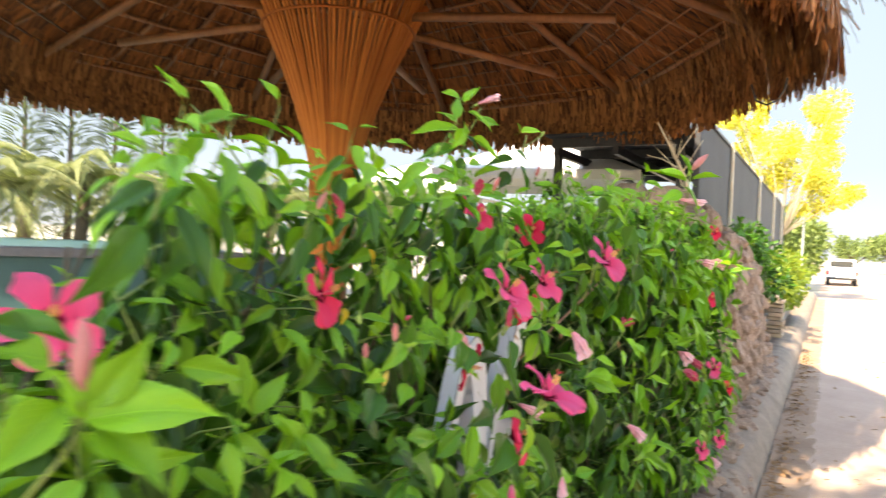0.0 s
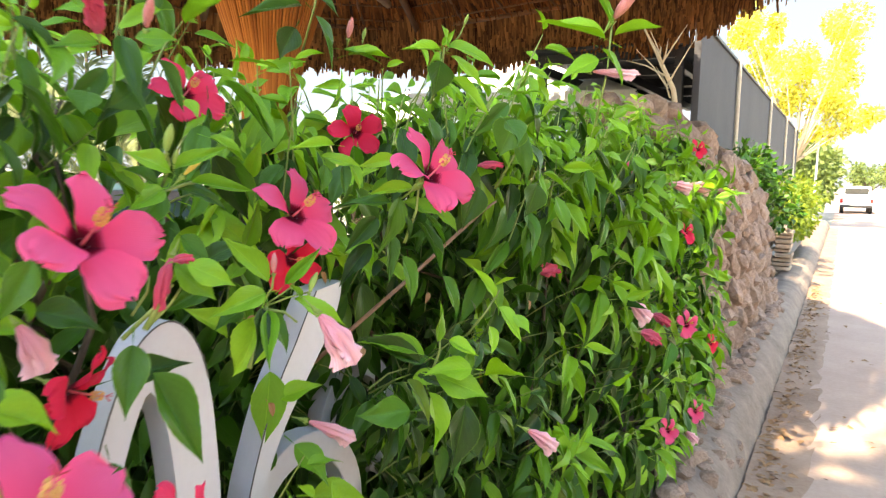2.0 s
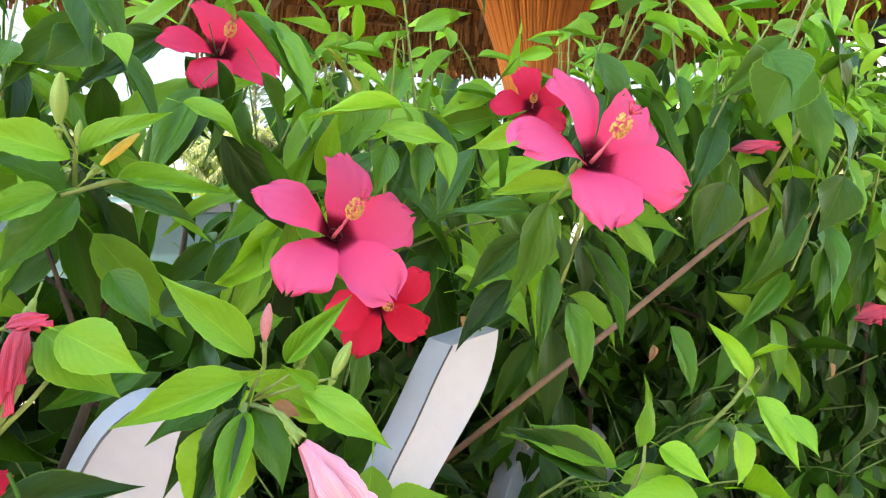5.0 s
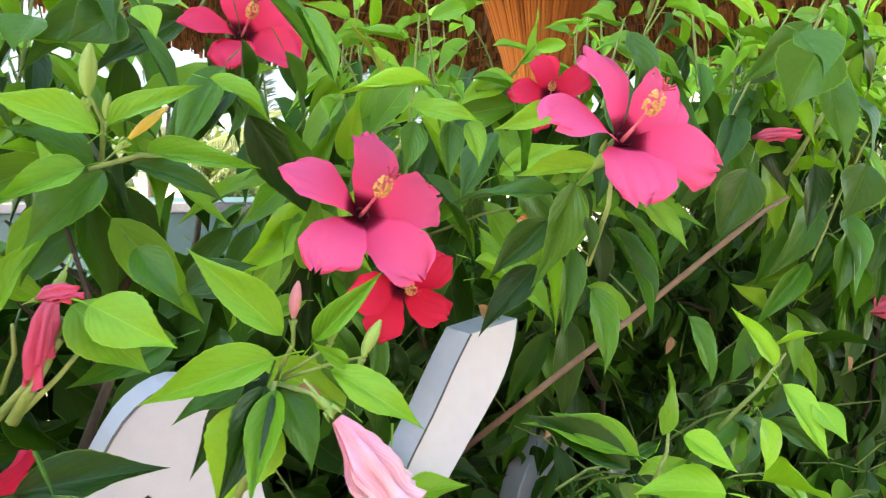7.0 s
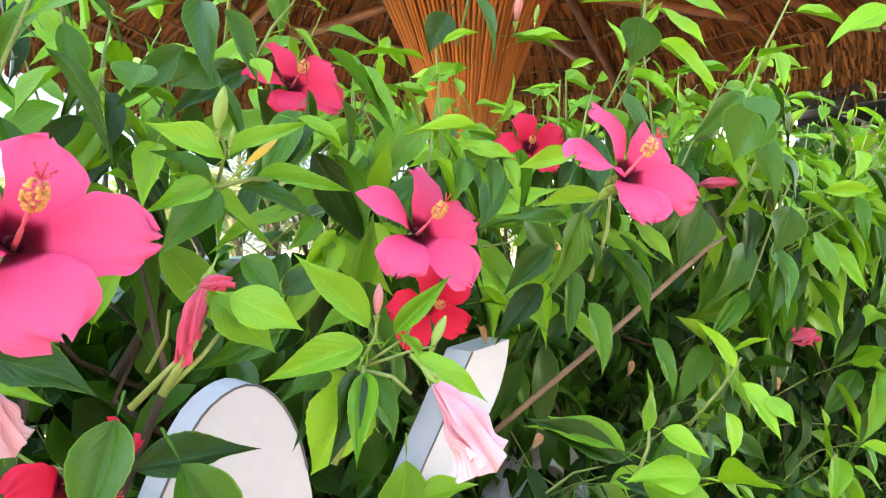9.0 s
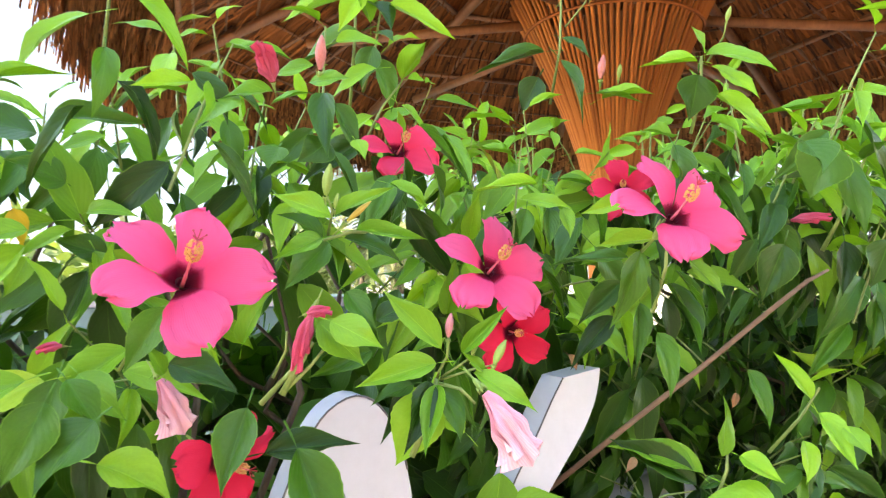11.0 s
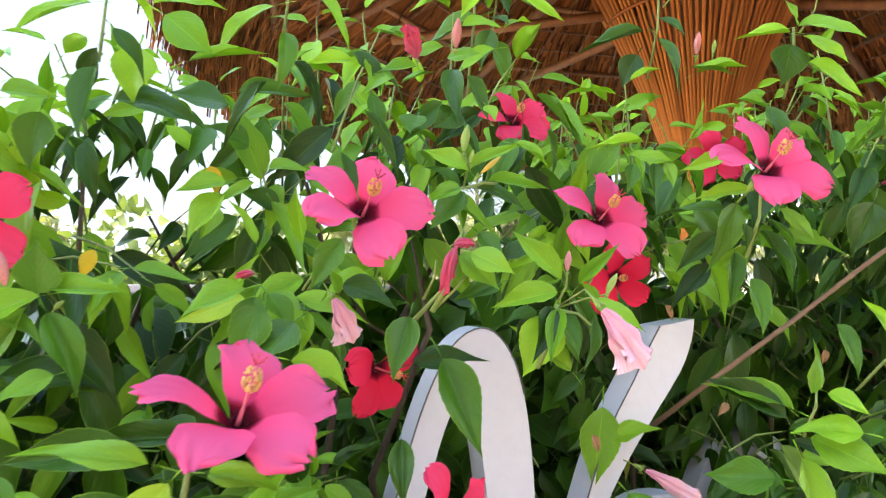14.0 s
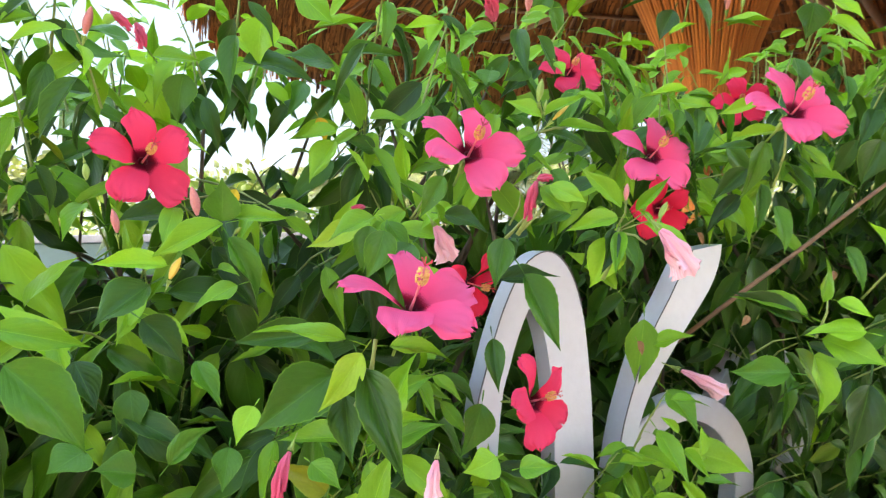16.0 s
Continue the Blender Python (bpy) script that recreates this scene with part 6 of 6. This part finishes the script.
def build_van():
    v = thing("pickup_truck", (0.67, 46.2, 0), "white pickup truck seen from behind on the road", "truck")
    bm = bmesh.new()
    box(bm, (-0.83, 0, 0.42), (0.83, 4.6, 0.98), 0.06)
    part("body", bm, M_CARPAINT, v)
    bm = bmesh.new()
    box(bm, (-0.72, 1.2, 0.97), (0.72, 3.3, 1.58), 0.12)
    part("cab", bm, M_CARPAINT, v)
    bm = bmesh.new()
    box(bm, (-0.6, 1.17, 1.1), (0.6, 1.21, 1.45), 0.02)
    part("rear_window", bm, M_GLASSDARK, v)
    bm = bmesh.new()
    box(bm, (-0.8, -0.09, 0.36), (0.8, 0.02, 0.5), 0.03)
    part("bumper", bm, M_DARK, v)
    for s in (-1, 1):
        bm = bmesh.new()
        box(bm, (s * 0.74 - 0.07, -0.025, 0.62), (s * 0.74 + 0.07, 0.02, 0.86), 0.01)
        part("tail_light", bm, M_LAMPRED, v)
        for y in (0.85, 3.7):
            bm = bmesh.new()
            bmesh.ops.create_cone(bm, cap_ends=True, segments=22, radius1=0.34, radius2=0.34, depth=0.22, matrix=pose(s * 0.7, y, 0.34, 0, 90, 0))
            part("wheel", bm, M_TYRE, v)


build_van()


def build_shade_tree():
    # Unseen tree behind the path's start, added to keep the sun off the hedge.
    tree("shade_tree", (-1.6, -6.6, 0), 9.5, [(x, y + 1.8, z, r) for x, y, z, r in blobs_in(40, 2.4, 1.75, 7.2, 8.8, 0.95, 31)], M_TREE, 22000, 0.27, 31, "broad green tree, unseen, added to shade the hedge", 0.16)


build_shade_tree()


def build_litter():
    """Dry leaves lying in the gutter."""
    nr = np.random.default_rng(8)
    P, K = [], []
    for i in range(1500):
        yy = 1.2 + 12 * nr.random() ** 1.5
        x = -0.31 + abs(nr.normal(0, 0.075)) if nr.random() < 0.93 else nr.uniform(-0.5, 1.6)
        z = 0.03 + 0.02 * min(0.0, -0.2 - x) if x > -0.33 else 0.03 + (-0.33 - x) * 1.1
        m = pose(x, yy, z, nr.uniform(-25, 25), nr.uniform(-25, 25), nr.uniform(0, 360)) @ Matrix.Scale(nr.uniform(0.03, 0.07), 4)
        P.append(np.array(m))
        K.append(nr.integers(0, 2))
    ob = mass("leaf_litter", SMALL, np.array(P, np.float32), np.array(K), M_DEAD)
    tagged(ob, "dry brown fallen leaves lying in the gutter", "leaf litter", "", "stuff")


build_litter()


# ---------------------------------------------------------------- beyond the hedge
def build_pool():
    """A raised turquoise pool wall with a grey coping."""
    p = thing("raised_pool", (-9.6, 5.3, 0), "raised turquoise pool with a grey coping", "pool")
    p.rotation_euler = (0, 0, radians(-28))
    bm = bmesh.new()
    box(bm, (-4, -6, 0), (4, 2.6, 1.30), 0.02)
    part("pool_wall", bm, M_POOL, p)
    for k in range(9):
        bm = bmesh.new()
        box(bm, (3.75, -6.1 + k * 0.97, 1.30), (4.1, -6.1 + k * 0.97 + 0.955, 1.38), 0.012)
        part("coping_slab", bm, M_COPING, p)


build_pool()


def palm(place, h, n, mat, seed, label, fl=1.7):
    """A fan of drooping feathered fronds on a ringed trunk."""
    t = thing("palm_tree", place, label, "palm")
    rng = random.Random(seed)
    bm = bmesh.new()
    tube(bm, [(0, 0, -0.05), (0.05, 0, h * 0.5), (0.1, 0.04, h)], [0.16, 0.12, 0.10], 10)
    part("trunk", bm, M_BARK, t, "", True)
    for k in range(n):
        a = 6.28 * k / n + rng.uniform(-0.2, 0.2)
        el = rng.uniform(-0.25, 0.9)
        P, K = [], []
        spine = []
        for i in range(10):
            u = i / 9
            r = fl * u * math.cos(el * (1 - u * 0.6))
            spine.append(Vector((0.1 + r * math.cos(a), 0.04 + r * math.sin(a), h + fl * (math.sin(el) * u - 0.75 * u * u))))
        for i in range(1, 46):
            s = i / 46 * 9
            q = int(s)
            p = spine[q].lerp(spine[min(q + 1, 9)], s - q)
            d = (spine[min(q + 1, 9)] - spine[q]).normalized()
            side = d.cross(Vector((0, 0, 1))).normalized()
            for sg in (-1, 1):
                out = side * sg + d * 0.6 + Vector((0, 0, -0.45))
                P.append(np.array(Matrix.Translation(p) @ frame_of(out, (0, 0, 1)).to_4x4() @ Matrix.Diagonal((0.05, 0.5 * (1.05 - i / 50), 0.3, 1))))
                K.append(i % 2)
        mass("frond", SMALL, np.array(P, np.float32), np.array(K), mat, t)
    return t


for i, (x, y, h) in enumerate(((-13.2, 6.6, 2.3), (-12.6, 7.9, 2.6), (-12.0, 9.4, 2.3), (-15.4, 8.4, 2.9), (-14.6, 10.6, 2.5), (-10.4, 10.6, 2.2), (-9.0, 12.6, 2.5), (-13.0, 13.4, 2.8), (-16.5, 5.0, 2.6))):
    palm((x, y, 0), h, 17, M_DRY, 41 + i, "short palm with pale dry drooping fronds", 2.0)


def pine(place, h, seed):
    t = thing("pine_tree", place, "slender green conifer in the distance, haze put into its colour", "tree")
    bm = bmesh.new()
    tube(bm, [(0, 0, -0.05), (0, 0, h)], [0.14, 0.02], 8)
    part("trunk", bm, M_BARK, t, "", True)
    rng = random.Random(seed)
    P, K = [], []
    for i in range(800):
        z = h * (0.2 + 0.8 * rng.random())
        r = (h - z) * (0.24 + 0.08 * math.sin(z * 7)) * rng.random() ** 0.5 + 0.05
        a = rng.uniform(0, 6.28)
        out = Vector((math.cos(a), math.sin(a), 0.45))
        P.append(np.array(Matrix.Translation((r * math.cos(a), r * math.sin(a), z)) @ frame_of(out, (0, 0, 1)).to_4x4() @ Matrix.Diagonal((0.10, 0.45, 0.3, 1))))
        K.append(i % 2)
    mass("crown", SMALL, np.array(P, np.float32), np.array(K), M_PINE, t)["kind"] = "stuff"


for i, (x, y, h) in enumerate(((-19.4, 10.5, 5.7), (-18.9, 11.5, 5.9), (-18.2, 12.4, 5.5), (-17.4, 13.4, 4.8), (-20.5, 9.0, 5.4))):
    pine((x, y, 0), h, 50 + i)
for i, (x, y, h) in enumerate(((-14.0, 20.0, 3.0), (-9.5, 21.0, 2.8), (-20.0, 8.0, 3.0), (-22.0, 3.5, 3.2), (-12.0, 1.5, 2.2), (-17.0, -3.0, 3.0))):
    tree("garden_tree", (x, y, 0), h, blobs_in(10, 1.6, 1.6, h * 0.45, h * 0.85, 0.9, 60 + i), M_DRY if i % 2 else M_TREE, 2000, 0.24, 60 + i, "sunlit garden tree beyond the hedge", 0.1)


def build_umbrella(place, size, h, turn_, label):
    u = thing("market_umbrella", place, label, "umbrella")
    u.rotation_euler = (0, 0, radians(turn_))
    bm = bmesh.new()
    tube(bm, [(0, 0, 0), (0, 0, h + 0.84)], 0.025, 8)
    part("pole", bm, M_DARK, u)
    for k in range(4):
        bm = bmesh.new()
        a, b = (radians(45 + 90 * k), radians(135 + 90 * k))
        r = size * 0.707
        ap = bm.verts.new((0, 0, h + 0.8))
        p, q = bm.verts.new((r * math.cos(a), r * math.sin(a), h)), bm.verts.new((r * math.cos(b), r * math.sin(b), h))
        p2, q2 = bm.verts.new((r * math.cos(a), r * math.sin(a), h - 0.16)), bm.verts.new((r * math.cos(b), r * math.sin(b), h - 0.16))
        bm.faces.new((ap, p, q))
        bm.faces.new((p, p2, q2, q))
        ob = part("canopy_panel", bm, M_CANVAS, u)
        so = ob.modifiers.new("cloth", "SOLIDIFY")
        so.thickness = 0.004
        bm = bmesh.new()
        tube(bm, [(0, 0, h + 0.75), (r * math.cos(a), r * math.sin(a), h - 0.03)], 0.012, 6)
        part("rib", bm, M_DARK, u)
    return u


build_umbrella((-4.59, 11.87, 0), 3.4, 2.83, 12, "white square market umbrella beyond the hedge")
build_umbrella((-9.6, 15.5, 0), 3.6, 2.9, 5, "white square market umbrella beyond the hedge")


def build_rail():
    r = thing("wooden_rail", (-1.42, 0, 0.24), "dark brown wooden rail fence behind the hedge", "fence")
    for y in (-1.5, 0.2, 1.9, 3.6):
        bm = bmesh.new()
        box(bm, (-0.04, y - 0.04, -0.2), (0.04, y + 0.04, 1.05), 0.006)
        part("post", bm, M_RUSTRAIL, r)
    for z in (0.45, 0.98):
        bm = bmesh.new()
        box(bm, (0.042, -2.0, z), (0.085, 4.0, z + 0.09), 0.006)
        part("rail_board", bm, M_RUSTRAIL, r)


build_rail()


def build_cable(pts, r, mat, label):
    """A slack wire hanging under the parasol's rim."""
    o = Vector(pts[0])
    c = thing("cable", o, label, "cable")
    bm = bmesh.new()
    tube(bm, [Vector(p) - o for p in pts], r, 6)
    part("wire", bm, mat, c, "", True)


build_cable([(-0.593, 5.819, 2.937), (-0.558, 5.849, 2.816), (-0.485, 5.863, 2.779), (-0.406, 5.863, 2.809), (-0.362, 5.85, 2.883), (-0.341, 5.831, 2.973)], 0.008, M_DARK, "black wire loop hanging from the thatched rim")
build_cable([(-0.009, 5.767, 3.255), (-0.007, 5.819, 3.061), (-0.014, 5.857, 2.902), (-0.03, 5.887, 2.761)], 0.004, M_COPING, "thin grey cord hanging from the thatched rim")
build_cable([(-0.066, 5.776, 3.222), (-0.073, 5.818, 3.066), (-0.103, 5.855, 2.908)], 0.003, M_COPING, "thin grey cord hanging from the thatched rim")


def build_branch():
    b = thing("bare_branch", (-1.05, 6.0, 1.95), "pale bare forked branch above the stone wall", "branch")
    rng = random.Random(9)
    bm = bmesh.new()
    tube(bm, [(0, 0, 0), (-0.02, -0.1, 0.25), (-0.12, -0.25, 0.5), (-0.2, -0.4, 0.68)], [0.022, 0.018, 0.012, 0.004], 7)
    part("limb", bm, M_ROPE, b, "", True)
    for k in range(9):
        bm = bmesh.new()
        z = rng.uniform(0.15, 0.6)
        p = Vector((-0.2 * z, -0.5 * z, z))
        d = Vector((rng.uniform(-0.3, 0.3), rng.uniform(-0.2, 0.2), rng.uniform(0.05, 0.3)))
        tube(bm, [p, p + d * 0.5 + Vector((0, 0.03, 0.02)), p + d], [0.007, 0.005, 0.002], 5)
        part("twig", bm, M_ROPE, b, "", True)


build_branch()
